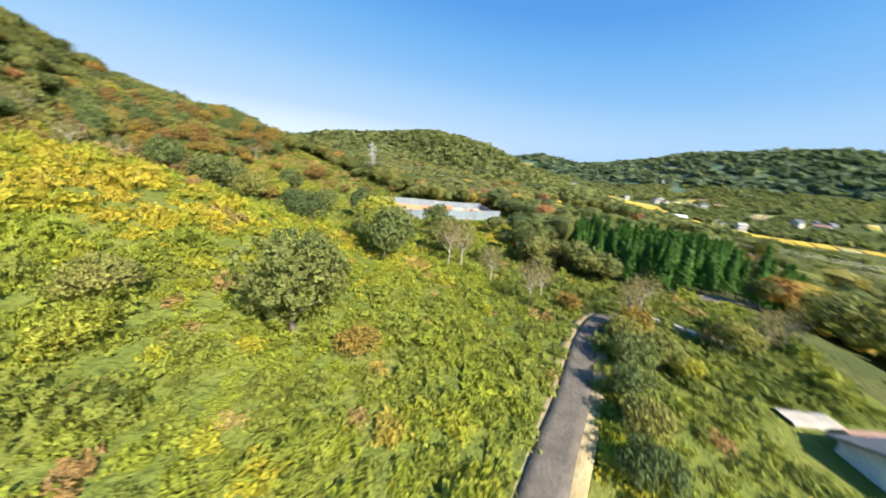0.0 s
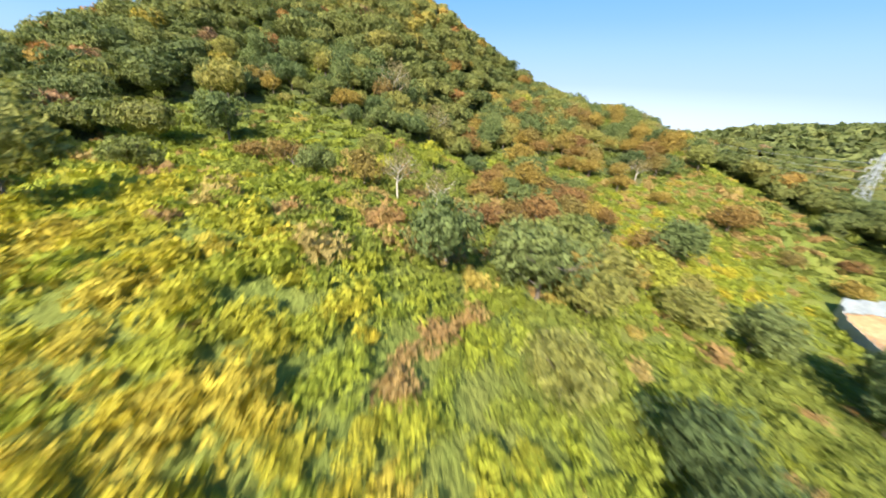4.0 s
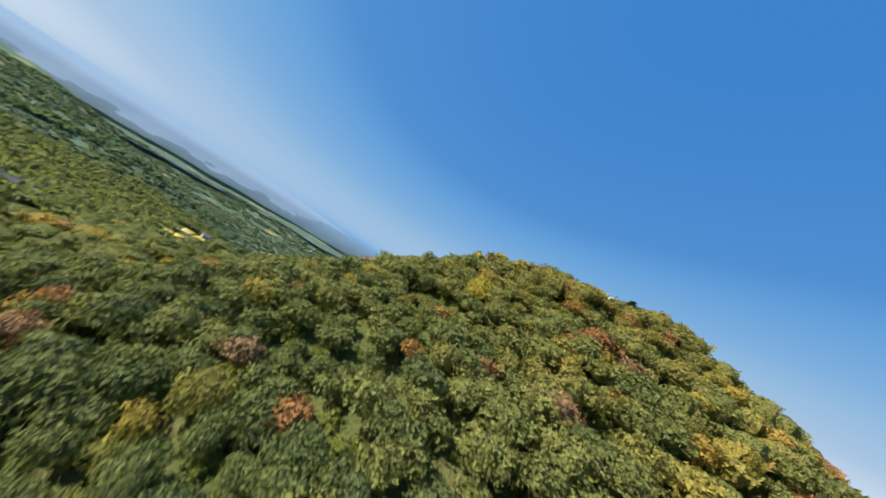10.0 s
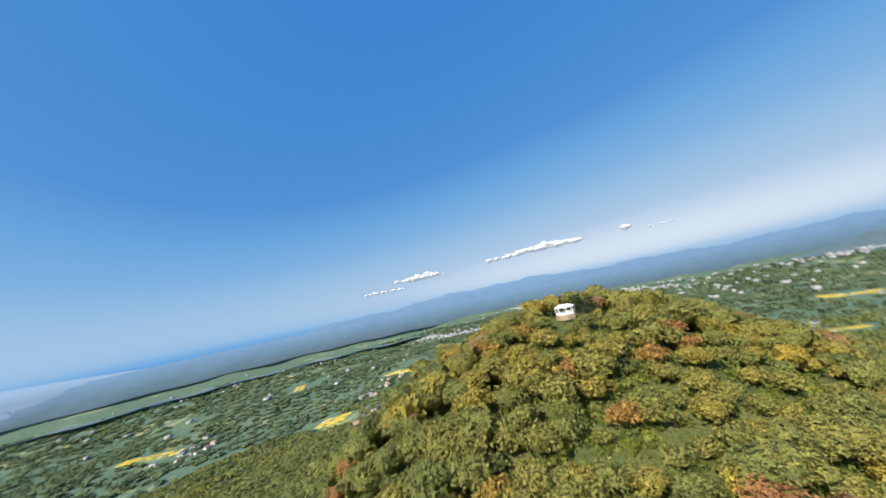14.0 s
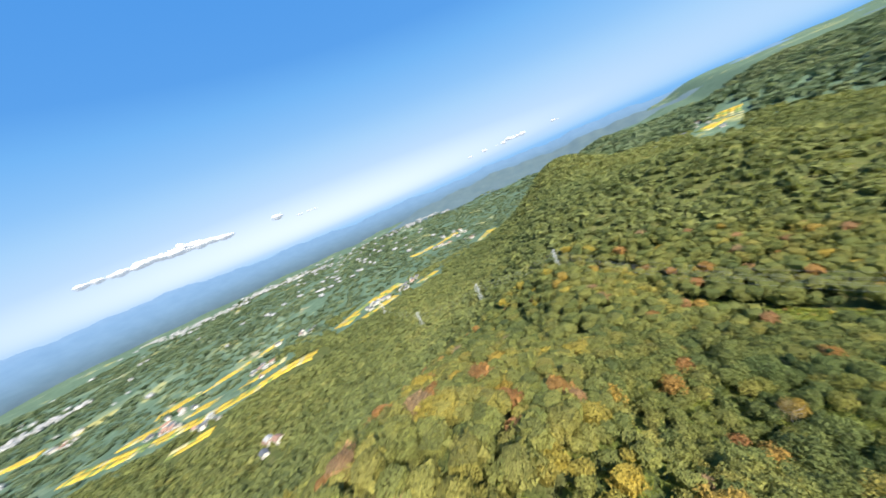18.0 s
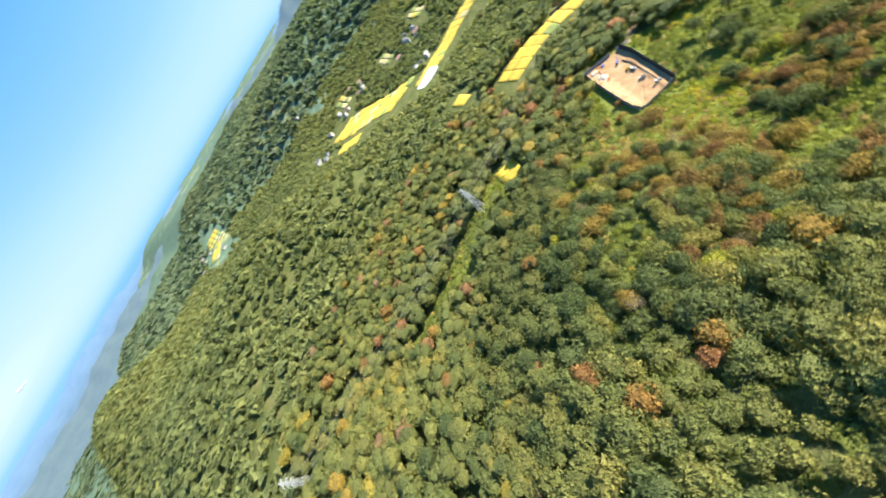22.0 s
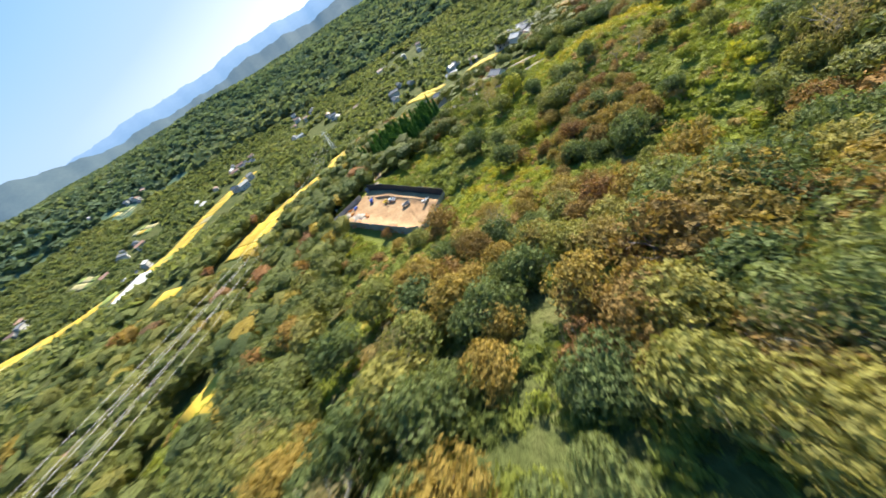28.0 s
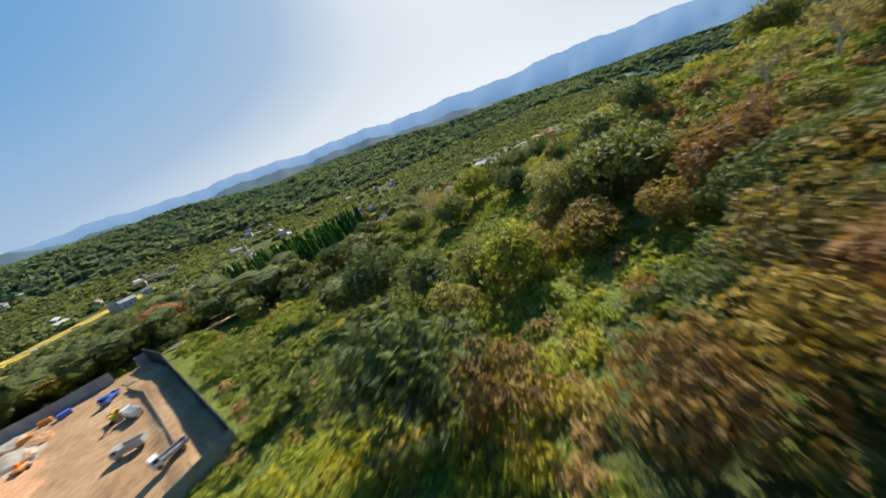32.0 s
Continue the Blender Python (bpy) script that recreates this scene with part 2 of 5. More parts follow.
def height(x, y):
    """The ground's height: a wooded hill with a spur and a gully, a ridge to the north, valleys east and west."""
    x, y = np.asarray(x, float), np.asarray(y, float)
    base = -22 - 78 * sstep(-260, -620, x) - 26 * sstep(60, 260, x) + 6 * sstep(150, 420, y)
    base = base - 35 * sstep(-150, -450, y) * sstep(100, -200, x)
    dx, dy = x + 225, y - 48.3
    r = np.hypot(dx, dy) + 1e-6
    c, s = dx / r, dy / r
    k = 1 + 0.158 * c + 0.085 * s - 0.085 * (c * c - s * s) - 0.14 * c * s
    h = base + (80.5 - base) * np.exp(-(r / (127.5 * k)) ** 1.6)
    h = h + 8.7 * np.exp(-((x + 206) ** 2 + (y + 7) ** 2) / 1420)
    d1, t1 = seg(x, y, -200, 130, -250, 300)
    d2, t2 = seg(x, y, -250, 300, -330, 900)
    crest = np.maximum(base + (25 - 9 * t1 - base) * np.exp(-(d1 / 56) ** 2), base + (16 + 14 * t2 - base) * np.exp(-(d2 / 90) ** 2))
    e = crest - h
    h = np.where(e >= 8, crest, h + np.clip(e + 8, 0, 16) ** 2 / 32)
    h = h + 64 * np.exp(-((x + 110) ** 2 + (y - 490) ** 2) / 19500) * sstep(130, -20, x)
    h = h - 11 * np.exp(-((x - 100) ** 2 + (y - 62) ** 2) / 2400) * sstep(58, 92, x)
    h = h + 75 * sstep(380, 1400, np.hypot(x, y - 150)) * sstep(150, 500, x)
    h = h + 38 * np.exp(-(seg(x, y, 120, 1180, 480, 1080)[0] / 150) ** 2) + 58 * np.exp(-((x - 740) ** 2 + (y - 960) ** 2) / 42000)
    h = h + 5.5 * np.exp(-(seg(x, y, -120, 150, -75, 162)[0] / 30) ** 2)
    h = h - 4.5 * np.exp(-((x + 76) ** 2 + (y - 90) ** 2) / 1300)
    h = h - 12 * np.exp(-(seg(x, y, -168, 114, -105, 78)[0] / 20) ** 2)
    h = h - 1.5 * sstep(-28, 8, x) * sstep(105, 60, y)
    h = h + 12.7 * np.exp(-((x + 29.8) / 29.4) ** 2 - ((y - 36.1) / 28.6) ** 2) + 4.9 * sstep(-31.8, 8.2, x) * sstep(103.8, 58.8, y)
    h = h + 35 * np.exp(-(seg(x, y, -330, 900, -30, 1500)[0] / 260) ** 2)
    h = h + lump(x, y, 23, 1) * 1.2 + lump(x, y, 61, 2) * 2.0 * sstep(60, 200, r)
    far = np.hypot(x + 80, y - 80)
    h = h + lump(x, y, 230, 3) * 13 * sstep(450, 1200, far) + lump(x, y, 110, 4) * 6 * sstep(450, 900, far) + 0.02 * np.maximum(far - 700, 0) * sstep(-100, 300, x)
    u, v = (x + 28.3) * 0.913 + (y - 119.9) * 0.407, -(x + 28.3) * 0.407 + (y - 119.9) * 0.913
    w = sstep(-24, -11, u) * sstep(64, 50, u) * sstep(-14, -4.5, v) * sstep(38, 27, v)
    return h * (1 - w) + (site_rise(u, v) - 12.4) * w


def height1(x, y):
    return float(height(np.array([x]), np.array([y]))[0])


def mesh_from(name, verts, faces, material, smooth=False):
    """One mesh from arrays: verts (n, 3), faces (m, k) with one k."""
    me = bpy.data.meshes.new(name)
    verts, faces = np.asarray(verts, np.float32), np.asarray(faces, np.int32)
    me.vertices.add(len(verts))
    me.vertices.foreach_set("co", verts.ravel())
    k = faces.shape[1]
    me.loops.add(faces.size)
    me.loops.foreach_set("vertex_index", faces.ravel())
    me.polygons.add(len(faces))
    me.polygons.foreach_set("loop_start", np.arange(0, faces.size, k, dtype=np.int32))
    me.materials.append(material)
    me.update(calc_edges=True)
    if smooth:
        me.polygons.foreach_set("use_smooth", np.ones(len(faces), bool))
    return me


def grid_lines(lo, hi, step, far):
    mid = np.arange(lo, hi + 0.1, step)
    grow = [step]
    while sum(grow) < far:
        grow.append(grow[-1] * 1.13)
    g = np.cumsum(grow)
    return np.concatenate([lo - g[::-1], mid, hi + g])


gx, gy = grid_lines(-330, 160, 4.0, 4300), grid_lines(-130, 340, 4.0, 4300)
GX, GY = np.meshgrid(gx, gy)
GZ = height(GX.ravel(), GY.ravel())
idx = np.arange(GX.size).reshape(GX.shape)
quads = np.stack([idx[:-1, :-1], idx[:-1, 1:], idx[1:, 1:], idx[1:, :-1]], -1).reshape(-1, 4)
ground_me = mesh_from("ground", np.c_[GX.ravel(), GY.ravel(), GZ], quads, M_ground, True)
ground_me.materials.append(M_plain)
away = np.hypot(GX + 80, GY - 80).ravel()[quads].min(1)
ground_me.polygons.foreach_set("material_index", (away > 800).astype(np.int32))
ground = tagged(new("ground", ground_me),
                "green and tan hillside ground under scrub and forest", "ground", kind="structure")


# ---------------------------------------------------------------- distance
def bell(a, c, s):
    return np.exp(-((a - c) / s) ** 2)


def far_range(name, dist, profile, material, low, label):
    a = np.radians(np.arange(-180, 180.1, 0.5))
    d = np.degrees(a)
    top = profile(d)
    rows = []
    for k in range(7):
        f = k / 6
        r = dist * (0.80 + 0.2 * f) + 60 * np.sin(d * 0.7 + k) * (1 - f)
        z = low + (top - low) * f ** 1.3 + (np.sin(d * 1.7 + 2 * k) + np.sin(d * 0.9 - k)) * 5 * f * (1 - f) * 4
        rows.append(np.c_[-np.sin(a) * r - 80, np.cos(a) * r + 80, z])
    n = len(a)
    i = np.arange(n - 1)
    faces = np.concatenate([np.stack([i + k * n, i + 1 + k * n, i + 1 + (k + 1) * n, i + (k + 1) * n], -1) for k in range(6)])
    return tagged(new(name, mesh_from(name, np.concatenate(rows), faces, material, True)), label, "mountains", kind="structure")


def rough_line(d):
    return np.sin(d * 0.35) + 0.6 * np.sin(d * 0.83 + 1) + 0.35 * np.sin(d * 2.1 + 2) + 0.2 * np.sin(d * 5.3)


# far surfaces: the glow adds haze or brightness as emission
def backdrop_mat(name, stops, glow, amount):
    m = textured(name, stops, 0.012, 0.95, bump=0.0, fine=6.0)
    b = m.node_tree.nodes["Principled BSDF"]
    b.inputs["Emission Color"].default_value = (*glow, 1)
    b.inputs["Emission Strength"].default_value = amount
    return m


# the hills' bluish emission stands in for haze
M_range_near = backdrop_mat("hazed_forest", [(0.3, (0.022, 0.038, 0.034)), (0.7, (0.045, 0.062, 0.050))], (0.12, 0.21, 0.31), 0.34)
M_bank = backdrop_mat("horizon_haze_glow", [(0.3, (0.02, 0.02, 0.025)), (0.7, (0.03, 0.03, 0.035))], (0.235, 0.305, 0.395), 1.0)
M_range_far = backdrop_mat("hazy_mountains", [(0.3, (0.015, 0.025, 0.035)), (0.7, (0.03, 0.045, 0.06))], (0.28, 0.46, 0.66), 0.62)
def wrapped(d, c):
    return (d - c + 180) % 360 - 180 + c


def hills(d):
    return -170 + (195 + 45 * bell(d, -28, 24) + 165 * bell(d, -100, 50) + 150 * bell(d, -53, 8) + 12 * rough_line(d)) * sstep(58, 30, d) * sstep(-176, -160, d)


def mountains(d):
    w = wrapped(d, -130)
    return 104 - 44 * bell(wrapped(d, 160), 160, 38) + (310 * bell(w, -125, 85) + 60 * bell(w, -148, 16)) * sstep(-34, -60, w) * sstep(-180, -162, w) + 105 * bell(d, 86, 19) + 15 * bell(d, 64, 24) + 20 * bell(d, 108, 9) + 14 * rough_line(d) * (1 - 0.9 * sstep(112, 130, np.abs(d)) * (d > 0)) * (1 - sstep(150, 178, np.abs(d)))


# haze as emission by height: the plain's far edge pales towards the horizon
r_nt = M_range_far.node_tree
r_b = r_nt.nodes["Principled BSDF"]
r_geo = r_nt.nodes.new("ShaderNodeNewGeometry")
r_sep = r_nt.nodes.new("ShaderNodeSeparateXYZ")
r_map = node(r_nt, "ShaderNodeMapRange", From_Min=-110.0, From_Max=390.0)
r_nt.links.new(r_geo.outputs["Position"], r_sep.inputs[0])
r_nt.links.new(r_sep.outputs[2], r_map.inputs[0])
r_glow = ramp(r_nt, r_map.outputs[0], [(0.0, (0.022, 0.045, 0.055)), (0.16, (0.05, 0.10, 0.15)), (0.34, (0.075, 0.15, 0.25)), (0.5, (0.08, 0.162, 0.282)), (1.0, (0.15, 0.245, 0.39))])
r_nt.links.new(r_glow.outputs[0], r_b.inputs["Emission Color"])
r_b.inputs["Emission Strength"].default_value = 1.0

far_range("backdrop_hills", 3000, hills, M_range_near, -110, "dark green forested hills in the distance, haze added as blue glow")
# glowing sheet added as haze, covering the sky's dark dip at the horizon
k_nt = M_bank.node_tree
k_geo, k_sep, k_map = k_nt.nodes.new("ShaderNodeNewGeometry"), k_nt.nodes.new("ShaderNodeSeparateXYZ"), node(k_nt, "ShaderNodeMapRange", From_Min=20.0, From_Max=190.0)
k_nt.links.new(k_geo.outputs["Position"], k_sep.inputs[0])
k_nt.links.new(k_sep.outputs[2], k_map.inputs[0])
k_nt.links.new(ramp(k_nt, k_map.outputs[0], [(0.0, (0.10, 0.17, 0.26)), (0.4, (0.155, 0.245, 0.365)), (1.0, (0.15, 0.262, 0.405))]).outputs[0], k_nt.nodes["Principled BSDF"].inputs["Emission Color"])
far_range("backdrop_haze", 4420, lambda d: -105 + 270 * sstep(100, 160, d % 360) * sstep(216, 190, d % 360), M_bank, -110, "glowing sheet standing for pale haze along the sunny southern horizon")
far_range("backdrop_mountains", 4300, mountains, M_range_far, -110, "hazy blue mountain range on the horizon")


# ---------------------------------------------------------------- plants
def rot_frames(rng, n, normals, spread):
    """For n leaf sprays: two axes across the outward normal, tilted by chance."""
    nn = normals + rng.normal(0, spread, (n, 3))
    nn /= np.linalg.norm(nn, axis=1)[:, None]
    a = rng.normal(0, 1, (n, 3))
    u = a - nn * np.sum(a * nn, 1)[:, None]
    u /= np.linalg.norm(u, axis=1)[:, None]
    return u, np.cross(nn, u), nn


def sprays(rng, centres, normals, size, spread=0.45):
    """Small three-cornered leaf sprays round the centres. Returns verts, faces."""
    n = len(centres)
    u, v, nn = rot_frames(rng, n, normals, spread)
    s = (size * rng.uniform(0.6, 1.4, n))[:, None]
    k = rng.uniform(0.5, 0.95, (n, 1))
    tip = nn * s * rng.uniform(-0.5, 0.3, (n, 1))
    p = np.stack([centres - u * s * 0.8 - v * s * k, centres - u * s * 0.8 + v * s * k, centres + u * s * 1.2 + tip], 1)
    return p.reshape(-1, 3), np.arange(3 * n).reshape(-1, 3)


def sphere_dirs(rng, n, low=-0.45):
    z = rng.uniform(low, 1, n)
    a = rng.uniform(0, 2 * np.pi, n)
    r = np.sqrt(1 - z * z)
    return np.c_[np.cos(a) * r, np.sin(a) * r, z]


def crown_points(rng, n, lobes, spread=0.62, low=-0.45):
    """n points and normals on a crown of unit radius that is built of several lobes."""
    ld = sphere_dirs(rng, lobes, -0.25)
    lc = ld * spread * rng.uniform(0.6, 1.1, (lobes, 1)) * np.array([1, 1, 0.8])
    lr = rng.uniform(0.34, 0.55, lobes)
    which = rng.integers(0, lobes, n)
    d = sphere_dirs(rng, n, low)
    return lc[which] + d * lr[which][:, None] * rng.uniform(0.75, 1.05, (n, 1)), d


def cube_sphere(rng, n=2, wob=0.18):
    """A lumpy closed blob of quads, unit radius: the dim inside of a crown."""
    vs, fs = [], []
    t = np.linspace(-1, 1, n + 1)
    for ax in range(3):
        for sg in (-1, 1):
            base = len(vs)
            for a in t:
                for b in t:
                    p = np.zeros(3)
                    p[ax], p[(ax + 1) % 3], p[(ax + 2) % 3] = sg, a * sg, b
                    vs.append(p / np.linalg.norm(p))
            for i in range(n):
                for j in range(n):
                    q = base + i * (n + 1) + j
                    fs += [(q, q + n + 1, q + n + 2), (q, q + n + 2, q + 1)]
    v = np.array(vs)
    k = rng.uniform(2, 4, 3)
    v = v * (1 + wob * (np.sin(v[:, :1] * k[0] + k[1]) + np.sin(v[:, 1:2] * k[1] + k[2]) + np.sin(v[:, 2:] * k[2]))) 
    return v, np.array(fs)


def crown_template(rng, n, size, lobes=8, core=0.62, flat=0.85, spread=0.45, low=-0.45, lspread=0.62, facets=2):
    c, d = crown_points(rng, n, lobes, lspread, low)
    v, f = sprays(rng, c, d, size, spread)
    if core:
        cv, cf = cube_sphere(rng, facets)
        v, f = np.concatenate([v, cv * core]), np.concatenate([f, cf + len(v)])
    return v * np.array([1, 1, flat]), f


def scatter(name, templates, pos, rad, tint, material, rng, stretch=None):
    """All plants of one kind that nobody could count, joined into one mesh with a tint for each plant."""
    V, Fc, A = [], [], []
    off = 0
    pick = rng.integers(0, len(templates), len(pos))
    for k, (tv, tf) in enumerate(templates):
        s = np.nonzero(pick == k)[0]
        if not len(s):
            continue
        a = rng.uniform(0, 2 * np.pi, len(s))
        ca, sa = np.cos(a)[:, None], np.sin(a)[:, None]
        r = rad[s][:, None]
        z = tv[None, :, 2] * r * (stretch[s][:, None] if stretch is not None else 1)
        x = (tv[None, :, 0] * ca - tv[None, :, 1] * sa) * r
        y = (tv[None, :, 0] * sa + tv[None, :, 1] * ca) * r
        V.append((np.stack([x, y, z], -1) + pos[s][:, None, :]).reshape(-1, 3))
        Fc.append((tf[None] + (np.arange(len(s)) * len(tv))[:, None, None] + off).reshape(-1, 3))
        A.append(np.repeat(tint[s], len(tf)))
        off += len(s) * len(tv)
    me = mesh_from(name, np.concatenate(V), np.concatenate(Fc), material)
    at = me.attributes.new("tint", "FLOAT", "FACE")
    at.data.foreach_set("value", np.concatenate(A).astype(np.float32))
    return new(name, me)


def jitter_grid(rng, x0, x1, y0, y1, step):
    x, y = np.meshgrid(np.arange(x0, x1, step), np.arange(y0, y1, step))
    x = x.ravel() + rng.uniform(-0.45, 0.45, x.size) * step
    y = y.ravel() + rng.uniform(-0.45, 0.45, y.size) * step
    return x, y


def site_uv(x, y):
    return (x + 28.3) * 0.913 + (y - 119.9) * 0.407, -(x + 28.3) * 0.407 + (y - 119.9) * 0.913


def line_dist(x, y, pts):
    d = np.full(np.shape(x), 1e9)
    for (ax, ay), (bx, by) in zip(pts, pts[1:]):
        d = np.minimum(d, seg(x, y, ax, ay, bx, by)[0])
    return d


def air_dist(x, y):
    """How far a place on the ground is from the air corridor above the flight."""
    d = np.full(np.shape(x), 1e9)
    for (ax, ay), (bx, by), ca, cb in zip(FLIGHT, FLIGHT[1:], CLEAR, CLEAR[1:]):
        e, s = seg(x, y, ax, ay, bx, by)
        d = np.minimum(d, np.hypot(e, ca + (cb - ca) * s))
    return d


# plan lines: roads, paddies (centre line and half width), clearings
LANE = [(14, 0), (21, 20), (23.8, 29.1), (24.9, 32.7), (26.2, 36.2), (27.8, 41.6), (29.6, 48.2), (33, 57), (42, 67), (60, 80), (78, 95), (84, 112), (72, 126), (56, 129.5), (36, 131.5), (15, 136)]
LANE_2 = [(44, 16), (54, 34), (60, 46.5), (70, 55), (81, 62), (94, 68), (118, 74), (160, 70)]
PADDIES = [([(48, 224), (92, 200), (112, 170), (150, 143), (200, 150)], 11.5), ([(165, 372), (225, 368), (285, 352), (340, 318), (392, 280)], 15),
           ([(172, 415), (180, 470), (190, 530), (205, 610)], 38), ([(112, 480), (108, 530)], 13), ([(52, 266), (62, 282)], 8), ([(-66, 199), (-52, 211)], 8),
           ([(165, 40), (212, 52)], 12), ([(152, 8), (118, -2)], 8), ([(345, 520), (375, 560)], 12), ([(420, 455), (445, 490)], 12), ([(300, 640), (330, 690)], 14), ([(600, 560), (640, 600)], 16), ([(10, 990), (30, 1060)], 26), ([(-40, 960), (10, 1010)], 16)]
WEST_PADDIES = [([(-1133, 0), (-1042, 50), (-960, 159), (-880, 260), (-793, 338)], 20), ([(-1130, 70), (-1065, 150), (-995, 244), (-925, 335)], 17), ([(-1190, 140), (-1130, 295), (-1121, 432)], 17),
                ([(-885, 95), (-840, 150)], 13), ([(-850, 450), (-885, 560), (-830, 680)], 22), ([(-725, 640), (-700, 706)], 15), ([(-795, 480), (-770, 590)], 15),
                ([(-970, 940), (-920, 1060), (-880, 1190)], 20), ([(-640, 1017), (-618, 881)], 18), ([(-920, -385), (-895, -305)], 26), ([(-1282, -294), (-1165, -174)], 20),
                ([(-1500, -737), (-1390, -690)], 22), ([(-1630, -125), (-1560, -20)], 20), ([(-306, -446), (-288, -420)], 16), ([(-612, -645), (-642, -790)], 15),
                ([(-915, -895), (-935, -750)], 16), ([(-1092, -1509), (-990, -1545)], 24), ([(-800, -1650), (-760, -1600)], 24), ([(-92, -102), (-97, -80)], 8),
                ([(-111, -120), (-119, -130)], 7), ([(-255, -376), (-244, -350)], 10), ([(-100, -390), (-92, -330)], 12)]
# the strip kept clear under the power line
WIRES = [(-60, 210), (-84, 216), (-135, 230), (-168, 245)]
# house clusters: centre, spread, number, turn
CLUSTERS = [((120, -24), 17, 11, 0), ((148, -48), 20, 8, 30), ((114, 64), 10, 4, 20), ((232, -10), 30, 5, 0), ((300, 40), 40, 5, 0), ((380, 478), 26, 8, 30), ((245, 400), 30, 4, 10), ((643, 583), 45, 8, 0), ((838, 645), 55, 6, 20), ((395, 842), 40, 7, 0), ((470, 300), 34, 9, 15), ((330, 612), 30, 4, 0), ((560, 180), 50, 6, 0), ((330, 300), 34, 6, 40), ((120, 590), 30, 3, 0), ((410, 330), 50, 6, 0),
            ((-15, 1000), 60, 6, 0), ((250, 640), 60, 4, 0), ((420, 150), 60, 6, 0), ((500, -40), 80, 6, 0), ((-815, 560), 50, 16, 30), ((-770, 660), 45, 12, 20), ((-1050, 140), 55, 14, 10), ((-985, 300), 45, 8, 0), ((-900, 165), 26, 6, 10), ((-860, 1000), 45, 10, 20), ((-690, 960), 40, 6, 0), ((-1010, -290), 40, 9, 20), ((-1500, 20), 60, 8, 0),
            ((-697, -40), 24, 6, 0), ((-650, 146), 22, 4, 0), ((-840, -225), 40, 9, 0), ((-310, -385), 20, 5, 0), ((-100, -250), 26, 7, 0), ((-925, -690), 40, 6, 0), ((-1120, -230), 60, 6, 0), ((-900, 1160), 60, 9, 0), ((-590, -560), 50, 6, 0), ((-900, -720), 60, 6, 0), ((-1000, 460), 70, 7, 0), ((-330, -470), 40, 5, 0)]
FLIGHT = [(20, 14), (23, 25), (19, 37), (12, 42), (-23, 49), (-70, 58), (-85, 48), (-110, 18), (-147, 16), (-175, 38), (-190, 80), (-182, 120), (-150, 142), (-120, 132), (-65, 98)]
CLEAR = [17, 18, 20, 19, 11, 24, 32, 43, 60, 62, 80, 80, 40, 16, 11]


def paddy_land(x, y, margin, first=0):
    c = np.zeros(np.shape(x), bool)
    for pts, w in PADDIES[first:] + WEST_PADDIES:
        c |= line_dist(x, y, pts) < w + margin
    return c


def cleared(x, y, margin):
    """True where no tree stands: roads, paddies, the building site, yards."""
    u, v = site_uv(x, y)
    c = (u > -1.5 - np.clip(v, 0, 17) * 0.55 - margin) & (u < 48 + margin) & (v > -3.6 - margin) & (v < 26 + margin)
    c |= (line_dist(x, y, LANE[:8]) < 1.3 + margin) | (line_dist(x, y, LANE[8:]) < 0.2 + margin * 0.6)
    c |= line_dist(x, y, LANE_2) < 2.4 + margin
    c |= paddy_land(x, y, margin)
    c |= line_dist(x, y, WIRES) < 7.0 + margin * 0.8
    c |= np.hypot(x + 215.6, y - 44.4) < 7.0 + margin * 0.6
    c |= np.hypot((x - 49.5) / 7, (y - 40) / 6) < 1
    c |= np.hypot((x + 40) / 10, (y - 207) / 6) < 1
    c |= (np.hypot((x - 60) / 24, (y - 106) / 28) < 1)
    return c


def copse(x, y):
    """Belts of taller trees between the hill and the building site."""
    a = np.hypot((x + 113) / 27, (y - 122) / 27) < 1 + 0.22 * lump(x, y, 9, 4)
    return a & (np.hypot((x + 139) / 13, (y - 134) / 8) > 1)


def woods(x, y):
    """How wooded the land is, 0 to 1."""
    r = np.hypot(x + 218, y - 46)
    w = np.where(r < 130 - 18 * sstep(52, 80, y) + 7 * lump(x, y, 17, 5), 1.0, 0.0)
    scrub = sstep(-10, 20, y) * sstep(175, 142, y) * sstep(-150, -115, x) * sstep(32, 12, x) + sstep(2, 20, y) * sstep(92, 66, y) * sstep(-20, 0, x) * sstep(64, 54, x)
    rest = 0.97 - 0.25 * (lump(x, y, 40, 6) > 0.55)
    thin = np.where(np.hypot((x + 57) / 27, (y - 75) / 13) < 1, 0.34, 0.10)
    thin = np.where(np.hypot((x + 70) / 15, (y - 84) / 12) < 1, 0.8, thin)
    gully = np.hypot((x + 139) / 13, (y - 134) / 8) < 1
    return np.where(gully, 0.1, np.maximum(np.maximum(w, np.where(copse(x, y), 0.72, 0.0)), np.where(scrub > 0.5, thin, rest)))


rng = np.random.default_rng(7)
close_t = [crown_template(rng, 520, 0.104, 13, 0.55) for k in range(8)]
mid_t = [crown_template(rng, 94, 0.205, 9, 0.68) for k in range(8)]
far_t = [crown_template(rng, 26, 0.40, 6, 0.66, 0.9, facets=1) for k in range(8)]
dot_t = [crown_template(rng, 15, 0.46, 6, 0.7, 0.9, facets=1) for k in range(8)]
mound_t = [crown_template(rng, 60, 0.23, 7, 0.62, 0.75, 0.55, 0.0, 0.72, 1) for k in range(8)]
fine_t = [crown_template(rng, 120, 0.15, 9, 0.60, 0.78, 0.6, 0.0, 0.72, 1) for k in range(8)]

